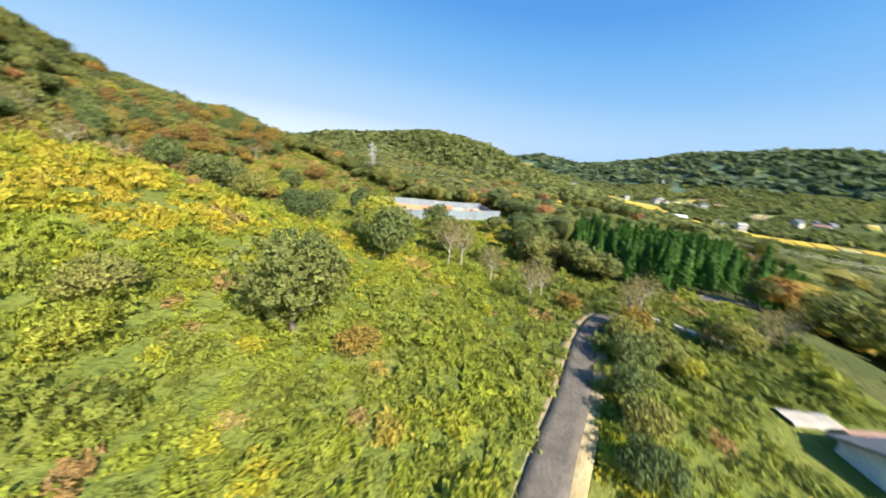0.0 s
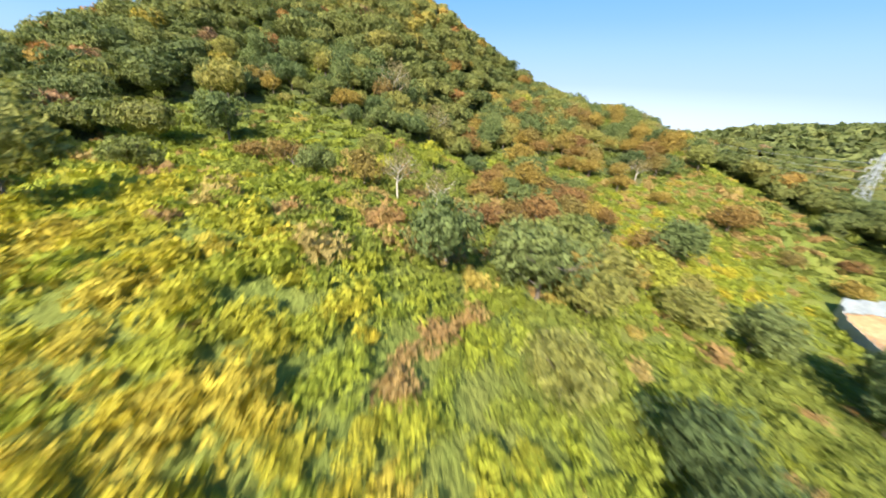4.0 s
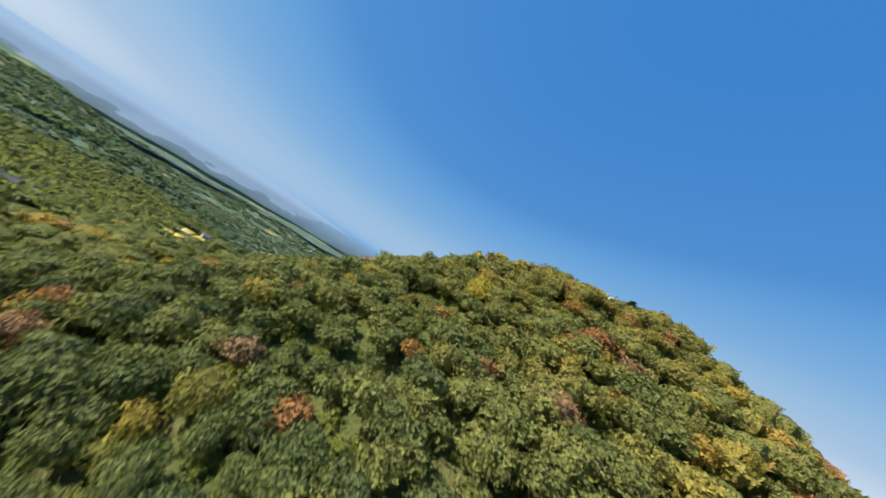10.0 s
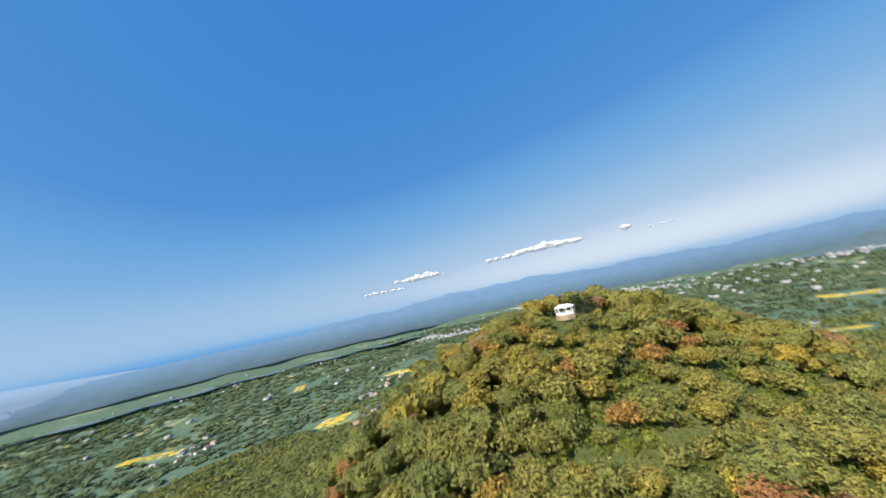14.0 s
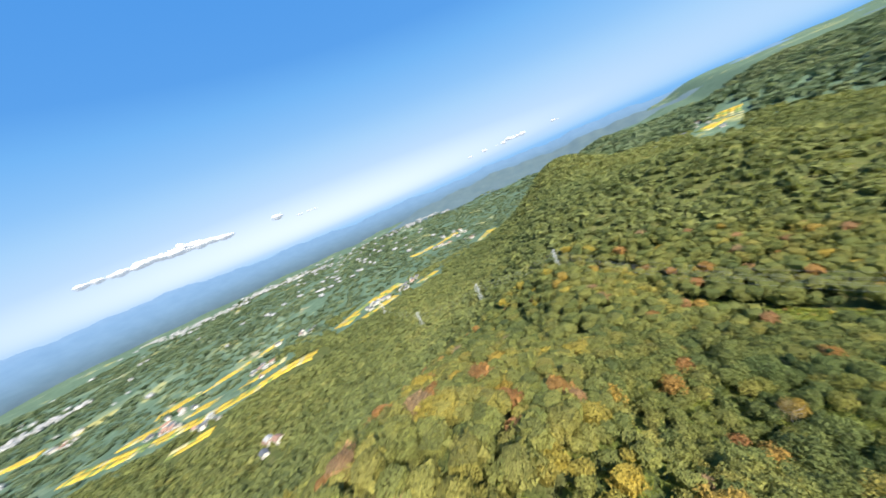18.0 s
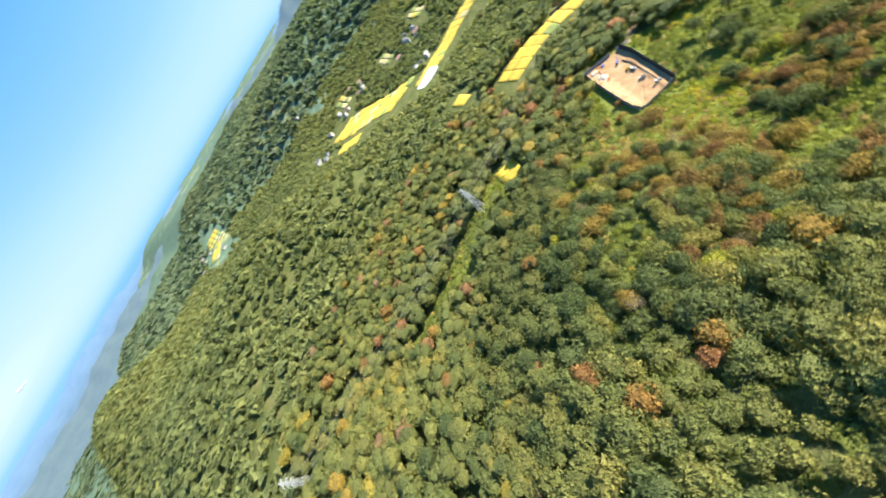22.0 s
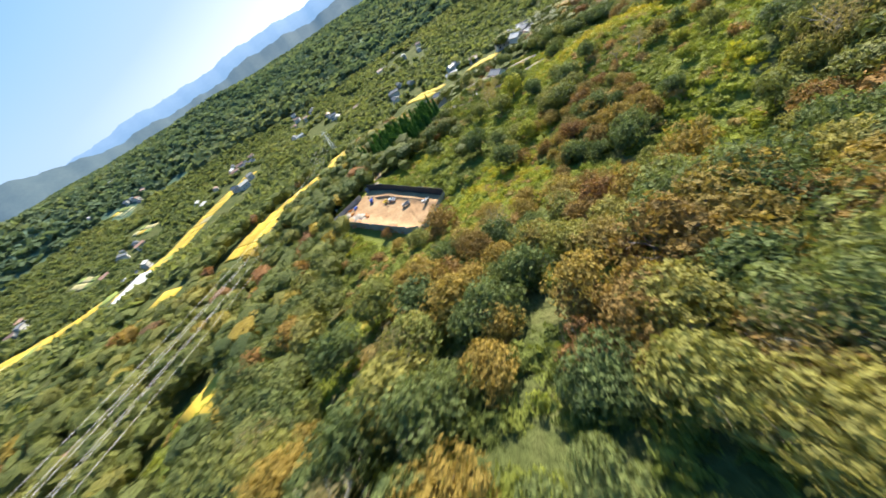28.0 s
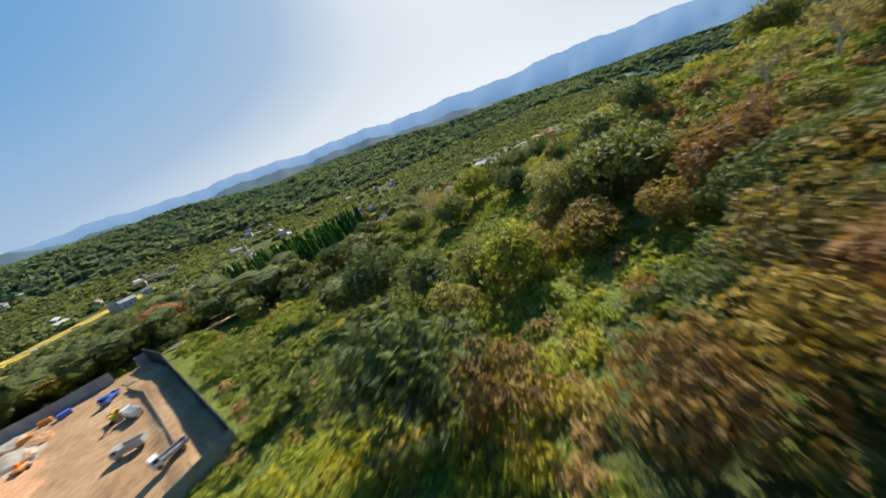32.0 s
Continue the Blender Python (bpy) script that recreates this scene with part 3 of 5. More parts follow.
# where single trees stand: the wooded hill and its neighbourhood
tx, ty = jitter_grid(rng, -350, 140, -130, 340, 4.5)
fd = line_dist(tx, ty, FLIGHT)
keep = (rng.random(tx.size) < woods(tx, ty) * np.where(fd < 70, 1.0, 0.78) * np.where((tx > 22) & (ty < 80) & (ty > 10), 0.3, 1.0)) & ~cleared(tx, ty, 2.0) & (fd < 195)
tl = np.hypot(tx + 100, ty - 110)
low_land = ((tx > 60) & (ty < 90)) | (ty > 240) | ((ty > 140) & (tx > 20))
for step in (10, 20, 30, 42):
    keep &= ~((low_land if step < 30 else (tx > 60) & (ty < 90)) & paddy_land(tx + (tx + 100) / tl * step, ty + (ty - 110) / tl * step, 2.0))
for (hx, hy), spread, n, turn in CLUSTERS:
    ex, ey = hx + (-100 - hx) * 0.14, hy + (110 - hy) * 0.14
    keep &= ~low_land | (seg(tx, ty, hx, hy, ex, ey)[0] > spread * 0.6) | (rng.random(tx.size) < 0.1)
keep &= (np.hypot(tx + 41, ty - 117) > 11) & (np.hypot(tx + 28, ty - 36) > 15)
keep &= ~((fd < 24) & (tx > -22) & (ty < 62)) & (np.hypot((tx + 52) / 20, (ty - 38) / 17) > 1)
tx, ty, fd = tx[keep], ty[keep], fd[keep]
tr = rng.uniform(2.7, 5.1, tx.size) * np.where(fd < 9, 0.7, 1.0) * np.where(fd < 70, 1.0, 1.22)
tr = tr * np.where(np.hypot(tx + 205, ty - 42) < 16, 0.72, 1.0)
ttop = tr * rng.uniform(1.0, 1.5, tx.size)
summit = np.exp(-((tx + 225) ** 2 + (ty - 48) ** 2) / 8000)
tt = np.clip(0.34 + 0.14 * lump(tx, ty, 31, 8) + 0.16 * summit + rng.normal(0, 0.14, tx.size), 0, 0.74)
turned = rng.random(tx.size) < 0.055 + 0.08 * summit + 0.06 * (tx > -120) + 0.24 * copse(tx, ty) + 0.3 * np.exp(-((tx + 82) ** 2 + (ty - 116) ** 2) / 500)
tt = np.where(turned, rng.uniform(0.74, 1.0, tx.size), tt)
tt = np.where(turned & (copse(tx, ty) | (tx > -105)), np.clip(tt, 0.82, 0.97), tt)
dim = np.hypot((tx + 68) / 24, (ty - 84) / 17) < 1
tt = np.where(dim, np.where(rng.random(tx.size) < 0.42, 0.3, rng.uniform(0.8, 0.94, tx.size)), tt)
tr = tr * np.where(dim, 0.78, 1.0)
ad = air_dist(tx, ty)
order = np.argsort(ad)
single = order[:400]
rest = order[400:]
near_i, mid_i = rest[ad[rest] < 72], rest[ad[rest] >= 72]
tz = height(tx, ty) + ttop * 0.85
for nm, tmpl, sel in (("hillside_forest", close_t, near_i), ("hill_and_ridge_forest", mid_t, mid_i)):
    tagged(scatter(nm, tmpl, np.c_[tx, ty, tz][sel], tr[sel], tt[sel], M_leaf, rng), "mixed green broadleaf forest with some autumn yellow and rust crowns", "forest", kind="stuff")

# woods further off
fx, fy = jitter_grid(rng, -1000, 620, -620, 1200, 10.8)
fd2 = line_dist(fx, fy, FLIGHT)
keep = (rng.random(fx.size) < woods(fx, fy)) & ~cleared(fx, fy, 8.0) & (fd2 >= 193) & (fd2 < 860)
fl = np.hypot(fx + 140, fy - 110)
for step in (14, 28, 42):
    keep &= ~paddy_land(fx + (fx + 140) / fl * step, fy + (fy - 110) / fl * step, 3.0)
for (hx, hy), spread, n, turn in CLUSTERS:
    ex, ey = hx + (-140 - hx) * 0.1, hy + (110 - hy) * 0.1
    keep &= (seg(fx, fy, hx, hy, ex, ey)[0] > spread * 0.55) | (rng.random(fx.size) < 0.16)
fx, fy = fx[keep], fy[keep]
ft = np.clip(0.4 + 0.25 * lump(fx, fy, 90, 3) + rng.normal(0, 0.15, fx.size), 0, 1)
tagged(scatter("far_woods", far_t, np.c_[fx, fy, height(fx, fy) + 1.6], rng.uniform(6.0, 9.4, fx.size), ft, M_far, rng, np.full(fx.size, 0.85)),
       "dark green woods covering the valley and ridges", "forest", kind="stuff")

# groves on the plain
px, py = jitter_grid(rng, -2900, 1900, -2800, 2900, 27)
pd = np.hypot(px + 80, py - 80)
keep = (lump(px, py, 120, 9) + 0.6 * lump(px, py, 47, 4) + rng.normal(0, 0.25, px.size) > -0.75) & ((pd > 880) | (py < -612) | (px < -992)) & (pd < 2750) & ((pd < 1900) | (rng.random(px.size) < 0.5)) & ~cleared(px, py, 20.0) & ~((px > -380) & (py > -300))
px, py = px[keep], py[keep]
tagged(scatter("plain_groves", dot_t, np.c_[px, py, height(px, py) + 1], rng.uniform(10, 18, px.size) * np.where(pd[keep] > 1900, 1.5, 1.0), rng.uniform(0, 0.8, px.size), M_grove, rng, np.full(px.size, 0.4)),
       "groves scattered over the wide plain, coloured blue-green for haze", "forest", kind="stuff")

# forest on the hills of the far valley
ex, ey = jitter_grid(rng, -420, 2300, -900, 2300, 27)
ed = np.hypot(ex + 80, ey - 80)
keep = ((line_dist(ex, ey, FLIGHT) > 850) | (ex > 612)) & (ed < 2400) & (lump(ex, ey, 150, 5) + 0.5 * lump(ex, ey, 60, 2) > -1.25) & ~cleared(ex, ey, 14.0)
ex, ey = ex[keep], ey[keep]
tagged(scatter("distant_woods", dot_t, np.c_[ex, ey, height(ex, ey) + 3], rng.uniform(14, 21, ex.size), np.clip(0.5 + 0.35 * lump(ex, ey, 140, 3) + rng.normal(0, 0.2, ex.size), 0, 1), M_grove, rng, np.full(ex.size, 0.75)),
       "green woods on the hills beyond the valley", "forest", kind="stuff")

# climbing scrub on the open slope and between the trees
sx, sy = jitter_grid(rng, -165, 66, -45, 195, 1.75)
wx, wy = jitter_grid(rng, -215, -50, 195, 285, 2.2)
strip = line_dist(wx, wy, WIRES) < 11.0
sx, sy = np.r_[sx, wx[strip]], np.r_[sy, wy[strip]]
open_land = woods(sx, sy) < 0.5
under_wires = line_dist(sx, sy, WIRES) < 11.0
keep = (open_land | under_wires | (rng.random(sx.size) < 0.06)) & (under_wires | ~cleared(sx, sy, 0.7)) & (rng.random(sx.size) < 0.95)
sx, sy = sx[keep], sy[keep]
sd = air_dist(sx, sy)
lime = 1.0 * np.exp(-((sx + 48) ** 2 + (sy - 109) ** 2) / 420) + 1.6 * np.exp(-((sx + 33) ** 2 / 1500 + (sy - 33) ** 2 / 480))
dull = np.exp(-((sx + 50) ** 2 + (sy - 57) ** 2) / 190) + np.exp(-((sx + 82) ** 2 + (sy - 128) ** 2) / 700)
st = np.clip(0.36 - 0.08 * sstep(-50, -75, sx) + 0.24 * lump(sx, sy, 14, 2) + 0.26 * lime + rng.normal(0, 0.11, sx.size), 0, 0.82)
brown = rng.random(sx.size) < 0.06 + 0.5 * dull
st = np.where(brown, rng.uniform(0.84, 1.0, sx.size), st)
sr = rng.uniform(0.8, 1.9, sx.size) * np.where(rng.random(sx.size) < 0.08, 1.6, 1.0)
for nm, tmpl, sel in (("creeper_scrub", fine_t, sd < 30), ("slope_scrub", mound_t, sd >= 30)):
    tagged(scatter(nm, tmpl, np.c_[sx, sy, height(sx, sy) - 0.15][sel], sr[sel], st[sel], M_shrub, rng, rng.uniform(0.7, 1.5, sel.sum())), "lime and yellow-green creeper scrub covering the open slope", "scrub", kind="stuff")

# turf below the creepers
q_mid = np.c_[GX.ravel(), GY.ravel()][quads].mean(1)
turf = (woods(q_mid[:, 0], q_mid[:, 1]) < 0.5) & (np.abs(q_mid[:, 0] + 50) < 118) & (np.abs(q_mid[:, 1] - 75) < 122) | (line_dist(q_mid[:, 0], q_mid[:, 1], WIRES) < 10)
ground_me.materials.append(M_turf)
ground_me.polygons.foreach_set("material_index", np.where(turf, 2, away > 800).astype(np.int32))

# undergrowth that fills the forest floor
ux, uy = jitter_grid(rng, -300, 60, -90, 240, 3.6)
keep = (woods(ux, uy) >= 0.5) & ~cleared(ux, uy, 1.0) & (air_dist(ux, uy) < 82)
ux, uy = ux[keep], uy[keep]
tagged(scatter("undergrowth", mound_t, np.c_[ux, uy, height(ux, uy) - 0.2], rng.uniform(1.7, 2.7, ux.size), np.clip(rng.normal(0.10, 0.10, ux.size), 0, 0.6), M_shrub, rng, rng.uniform(0.8, 1.4, ux.size)), "dense green undergrowth below the trees", "undergrowth", kind="stuff")



# ---------------------------------------------------------------- shape helpers
def part(name, bm, material, parent, label=""):
    me = bpy.data.meshes.new(name)
    bm.to_mesh(me)
    bm.free()
    for m in material if isinstance(material, (list, tuple)) else [material]:
        me.materials.append(m)
    ob = new(name, me)
    ob.parent = parent
    return tagged(ob, label) if label else ob


def thing(name, label, category, m=None, group=""):
    ob = tagged(new(name), label, category, group)
    ob.empty_display_size = 0.3
    if m is not None:
        ob.matrix_basis = m
    return ob


def box(bm, x0, x1, y0, y1, z0, z1, bevel=0.0):
    vs = [bm.verts.new((x, y, z)) for z in (z0, z1) for x, y in ((x0, y0), (x1, y0), (x1, y1), (x0, y1))]
    fs = [bm.faces.new([vs[i] for i in q]) for q in ((3, 2, 1, 0), (4, 5, 6, 7), (0, 1, 5, 4), (1, 2, 6, 5), (2, 3, 7, 6), (3, 0, 4, 7))]
    if bevel:
        bmesh.ops.bevel(bm, geom=list({e for f in fs for e in f.edges}), offset=bevel, segments=1, affect="EDGES")
    return bm


def boxed(*a, **k):
    return box(bmesh.new(), *a, **k)


def prism(bm, profile, y0, y1):
    """A profile in x and z, drawn out along y."""
    a = [bm.verts.new((x, y0, z)) for x, z in profile]
    b = [bm.verts.new((x, y1, z)) for x, z in profile]
    n = len(profile)
    bm.faces.new(a)
    bm.faces.new(b[::-1])
    for i in range(n):
        bm.faces.new((a[(i + 1) % n], a[i], b[i], b[(i + 1) % n]))
    return bm


def tube(bm, a, b, ra, rb, n=6):
    a, b = Vector(a), Vector(b)
    d = (b - a).normalized()
    s = d.orthogonal().normalized()
    t = d.cross(s)
    ring = [[bm.verts.new(c + (s * math.cos(k * 2 * math.pi / n) + t * math.sin(k * 2 * math.pi / n)) * r) for k in range(n)] for c, r in ((a, ra), (b, rb))]
    for k in range(n):
        bm.faces.new((ring[0][k], ring[0][(k + 1) % n], ring[1][(k + 1) % n], ring[1][k]))
    bm.faces.new(ring[0][::-1])
    bm.faces.new(ring[1])
    return bm


def wheel_on(parent, x, y, r, w):
    d = Vector((0, w / 2, 0))
    c = Vector((x, y, r))
    ty = part("wheel", tube(bmesh.new(), c - d, c + d, r, r, 14), M_rubber, parent)
    part("rim", tube(bmesh.new(), c - d * 1.06, c + d * 1.06, r * 0.55, r * 0.55, 10), M_steel, ty)


M_asphalt = textured("worn_asphalt", [(0.3, (0.092, 0.076, 0.060)), (0.7, (0.15, 0.126, 0.100))], 0.5, 0.9, bump=0.2)
M_verge = textured("dry_verge", [(0.3, (0.30, 0.22, 0.10)), (0.6, (0.42, 0.33, 0.17)), (0.8, (0.20, 0.20, 0.06))], 0.7, 0.95, bump=0.6)
M_gravel = textured("pale_gravel", [(0.3, (0.33, 0.30, 0.25)), (0.7, (0.46, 0.42, 0.36))], 0.8, 0.95, bump=0.5)
M_sand = textured("graded_sand", [(0.25, (0.26, 0.145, 0.066)), (0.5, (0.35, 0.212, 0.102)), (0.75, (0.43, 0.290, 0.155))], 0.13, 0.95, bump=0.7, fine=9.0)
M_redsoil = textured("red_soil", [(0.3, (0.42, 0.21, 0.10)), (0.7, (0.52, 0.30, 0.16))], 0.3, 0.95, bump=0.8)
M_rubble = textured("broken_rubble", [(0.3, (0.30, 0.26, 0.21)), (0.7, (0.48, 0.42, 0.34))], 1.2, 0.95, bump=1.0)
M_hoard = textured("galvanised_sheet", [(0.3, (0.24, 0.29, 0.33)), (0.7, (0.33, 0.38, 0.42))], 0.6, 0.5, 0.2, bump=0.05, per_object=0.08)
M_steel = textured("grey_steel", [(0.3, (0.30, 0.31, 0.32)), (0.7, (0.45, 0.46, 0.47))], 2.0, 0.45, 0.7, bump=0.05)
M_white = textured("white_paint", [(0.3, (0.70, 0.69, 0.66)), (0.7, (0.82, 0.81, 0.79))], 0.8, 0.5, bump=0.08)
M_wood = textured("weathered_board", [(0.3, (0.20, 0.15, 0.10)), (0.7, (0.34, 0.26, 0.18))], 2.0, 0.85, bump=0.2)
M_rubber = textured("black_rubber", [(0.3, (0.02, 0.02, 0.02)), (0.7, (0.04, 0.04, 0.04))], 4.0, 0.85, bump=0.2)
M_glass = mat("dark_glass", 0.08)[0]
M_glass.node_tree.nodes["Principled BSDF"].inputs["Base Color"].default_value = (0.03, 0.04, 0.05, 1)
M_blue = textured("blue_paint", [(0.3, (0.04, 0.10, 0.42)), (0.7, (0.07, 0.16, 0.55))], 1.0, 0.45, bump=0.05)
M_yellow = textured("yellow_paint", [(0.3, (0.55, 0.36, 0.03)), (0.7, (0.70, 0.48, 0.05))], 1.0, 0.5, bump=0.05)
M_orange = textured("orange_paint", [(0.3, (0.60, 0.20, 0.03)), (0.7, (0.75, 0.30, 0.05))], 1.0, 0.5, bump=0.05)
M_grey = textured("grey_paint", [(0.3, (0.30, 0.30, 0.29)), (0.7, (0.42, 0.42, 0.40))], 1.0, 0.55, bump=0.05)
M_concrete = textured("grey_concrete", [(0.3, (0.40, 0.39, 0.36)), (0.7, (0.55, 0.53, 0.50))], 0.7, 0.85, bump=0.3)
M_tile = textured("dark_roof_tile", [(0.3, (0.08, 0.085, 0.095)), (0.7, (0.15, 0.155, 0.165))], 1.5, 0.5, bump=0.5, per_object=0.3)
M_tin = textured("rusty_tin_roof", [(0.3, (0.24, 0.13, 0.09)), (0.7, (0.36, 0.22, 0.16))], 1.0, 0.55, bump=0.2, per_object=0.25)
M_plaster = textured("pale_plaster", [(0.3, (0.40, 0.38, 0.34)), (0.7, (0.54, 0.52, 0.47))], 0.8, 0.85, bump=0.2, per_object=0.15)
M_rice = textured("ripe_rice", [(0.3, (0.40, 0.265, 0.022)), (0.5, (0.48, 0.335, 0.028)), (0.75, (0.53, 0.39, 0.05))], 0.25, 0.9, bump=0.8, fine=14.0, per_object=0.18)
M_stubble = textured("cut_rice_stubble", [(0.3, (0.34, 0.30, 0.12)), (0.7, (0.46, 0.40, 0.20))], 0.3, 0.95, bump=0.5, per_object=0.2)
M_grassy = textured("green_paddy_bank", [(0.3, (0.12, 0.17, 0.035)), (0.7, (0.22, 0.26, 0.06))], 0.4, 0.95, bump=0.6, per_object=0.2)
M_water = mat("pond_water", 0.06)[0]
M_water.node_tree.nodes["Principled BSDF"].inputs["Base Color"].default_value = (0.035, 0.05, 0.035, 1)


# ---------------------------------------------------------------- roads, paddies, pond
def smooth_line(pts, step=2.0):
    p = np.array(pts, float)
    for _ in range(2):
        q = np.empty((2 * len(p) - 2, 2))
        q[0::2], q[1::2] = p[:-1] * 0.75 + p[1:] * 0.25, p[:-1] * 0.25 + p[1:] * 0.75
        p = np.concatenate([p[:1], q, p[-1:]])
    s = np.concatenate([[0], np.cumsum(np.hypot(*np.diff(p, axis=0).T))])
    t = np.linspace(0, s[-1], max(2, int(s[-1] / step)))
    return np.c_[np.interp(t, s, p[:, 0]), np.interp(t, s, p[:, 1])]


def ribbon(name, pts, half, lift, material, cols=5, ragged=0.0, thick=0.25):
    c = smooth_line(pts)
    d = np.gradient(c, axis=0)
    d /= np.linalg.norm(d, axis=1)[:, None]
    nrm = np.c_[-d[:, 1], d[:, 0]]
    f = np.linspace(-1, 1, cols)
    w = half + ragged * np.sin(np.arange(len(c)) * 0.9) * np.sin(np.arange(len(c)) * 0.37)
    P = c[:, None, :] + nrm[:, None, :] * (f[None, :, None] * w[:, None, None])
    Z = height(P[..., 0].ravel(), P[..., 1].ravel()).reshape(P.shape[:2])
    Z = Z * 0.3 + height(c[:, 0], c[:, 1])[:, None] * 0.7 + lift
    V = np.concatenate([P, Z[..., None]], -1)
    E1, E2 = V[:, :1].copy(), V[:, -1:].copy()
    E1[..., 2] -= thick
    E2[..., 2] -= thick
    V = np.concatenate([E1, V, E2], 1)
    n, m = V.shape[:2]
    i = np.arange(n * m).reshape(n, m)
    return mesh_from(name, V.reshape(-1, 3), np.stack([i[:-1, :-1], i[:-1, 1:], i[1:, 1:], i[1:, :-1]], -1).reshape(-1, 4), material)


for nm, line, half, lab in (("road", LANE, 1.35, "narrow worn asphalt lane with dappled tree shade"), ("road_valley", LANE_2, 1.6, "grey asphalt road in the valley")):
    tagged(new(nm, ribbon(nm, line, half, 0.22, M_asphalt)), lab, "road", kind="structure")
    tagged(new("verge", ribbon("verge", line, half + 1.0, 0.15, M_verge, 7, 0.22)), "dry straw-coloured road verge", "verge", kind="structure")


def paddy_field(k, pts, half, ripe):
    """A terraced field of separate paddies with grassy banks between them."""
    c = smooth_line(pts, 1.0)
    d = np.gradient(c, axis=0)
    d /= np.linalg.norm(d, axis=1)[:, None]
    nrm = np.c_[-d[:, 1], d[:, 0]]
    mid = c[len(c) // 2]
    field = thing("rice_field", "ripe golden rice paddies with green banks" if ripe > 0.5 else "cut rice paddies and grassy plots", "field", Matrix.Translation((mid[0], mid[1], height1(*mid))))
    inv = np.array([mid[0], mid[1], height1(*mid)])
    rg = random.Random(k)
    n = max(1, round(len(c) / (min(half, 11) * 1.2)))
    cuts = np.linspace(0, len(c) - 1, n + 1).astype(int)
    rows = 4 if half > 25 else 2 if half > 8 else 1
    for a, b in zip(cuts, cuts[1:]):
        for r in range(rows):
            lo, hi = -1 + 2 * r / rows, -1 + 2 * (r + 1) / rows
            pad = 0.5 / half
            fs = np.linspace(lo + pad, hi - pad, 4)
            js = np.linspace(a + 0.4, b - 0.4, 6)
            ci = np.c_[np.interp(js, np.arange(len(c)), c[:, 0]), np.interp(js, np.arange(len(c)), c[:, 1])]
            ni = np.c_[np.interp(js, np.arange(len(c)), nrm[:, 0]), np.interp(js, np.arange(len(c)), nrm[:, 1])]
            wob = 1 + 0.12 * rg.uniform(-1, 1)
            P = ci[:, None, :] + ni[:, None, :] * (fs[None, :, None] * half * wob)
            z = height(P[..., 0].ravel(), P[..., 1].ravel()).reshape(P.shape[:2])
            z = z * 0.4 + z.mean() * 0.6
            z += max(0.0, float((height(P[..., 0].ravel(), P[..., 1].ravel()).reshape(P.shape[:2]) - z).max())) + 0.35
            V = np.concatenate([P, z[..., None]], -1)
            g = np.arange(24).reshape(6, 4)
            faces = np.stack([g[:-1, :-1], g[:-1, 1:], g[1:, 1:], g[1:, :-1]], -1).reshape(-1, 4).tolist()
            rim = list(g[0, :]) + list(g[1:, 3]) + list(g[5, 2::-1]) + list(g[4:0:-1, 0])
            low = V.reshape(-1, 3)[rim] - np.array([0, 0, 3.5])
            vv = np.concatenate([V.reshape(-1, 3), low]) - inv
            m = len(rim)
            faces += [(rim[q], 24 + q, 24 + (q + 1) % m, rim[(q + 1) % m]) for q in range(m)]
            u = rg.random()
            ob = new("paddy", mesh_from("paddy", vv, faces, M_rice if u < ripe else (M_stubble if u < ripe + (1 - ripe) * 0.5 else M_grassy)))
            ob.parent = field


for k, (pts, w) in enumerate(PADDIES):
    paddy_field(k, pts, w, (0.95, 0.85, 0.85, 0.9, 1.0, 1.0, 1.0, 0.9, 0.1, 0.2, 0.1, 0.3, 0.6, 0.6)[k])
for k, (pts, w) in enumerate(WEST_PADDIES):
    paddy_field(50 + k, pts, w, 0.65)

bm = bmesh.new()
rim = [bm.verts.new((-40 + math.cos(a * 0.3142) * (8 + math.sin(a * 1.7)) , 207 + math.sin(a * 0.3142) * (5 + math.cos(a * 1.3) * 0.7), height1(-40, 207) + 1.0)) for a in range(20)]
bm.faces.new(rim)
pond = part("water", bm, M_water, None)
tagged(pond, "small dark pond among trees", "pond", kind="structure")


# ---------------------------------------------------------------- building site
SITE_Z = -12.4
SITE = Matrix(((0.913, -0.407, 0, -28.3), (0.407, 0.913, 0, 119.9), (0, 0, 1, SITE_Z), (0, 0, 0, 1)))
OUTLINE = [(-3.1, -3.0), (36, -1.4), (46.3, 0.6), (45.2, 23.6), (13.6, 21.2), (0.8, 19.9), (-5.5, 18.9), (-9.3, 16.6)]


def inside_site(u, v):
    c = np.zeros(np.shape(u), bool)
    n = len(OUTLINE)
    for k in range(n):
        (ax, ay), (bx, by) = OUTLINE[k], OUTLINE[(k + 1) % n]
        hit = ((ay > v) != (by > v)) & (u < (bx - ax) * (v - ay) / (by - ay + 1e-9) + ax)
        c ^= hit
    return c


su, sv = np.meshgrid(np.arange(-11, 48, 0.5), np.arange(-4, 26, 0.5))
sz = 0.35 + 0.10 * lump(su, sv, 2.3, 1) + 0.06 * lump(su, sv, 0.9, 3)
sz += 0.55 * np.exp(-((sv - 1.4) / 1.6) ** 4) * sstep(36, 30, su)
sz += site_rise(su, sv)
sz += 0.8 * np.exp(-((su - 4) ** 2 / 60 + (sv - 19) ** 2 / 8)) + 0.3 * np.exp(-((su - 22) ** 2 / 110 + (sv - 20.5) ** 2 / 4))
sz -= 0.35 * np.exp(-(seg(su, sv, 5.5, 8.5, -3.2, 12.4)[0] / 0.5) ** 2) + 0.25 * np.exp(-(seg(su, sv, 9, 4, 3, 8)[0] / 0.4) ** 2)
sand = inside_site(su + 0.1, sv) | inside_site(su, sv - 0.2)
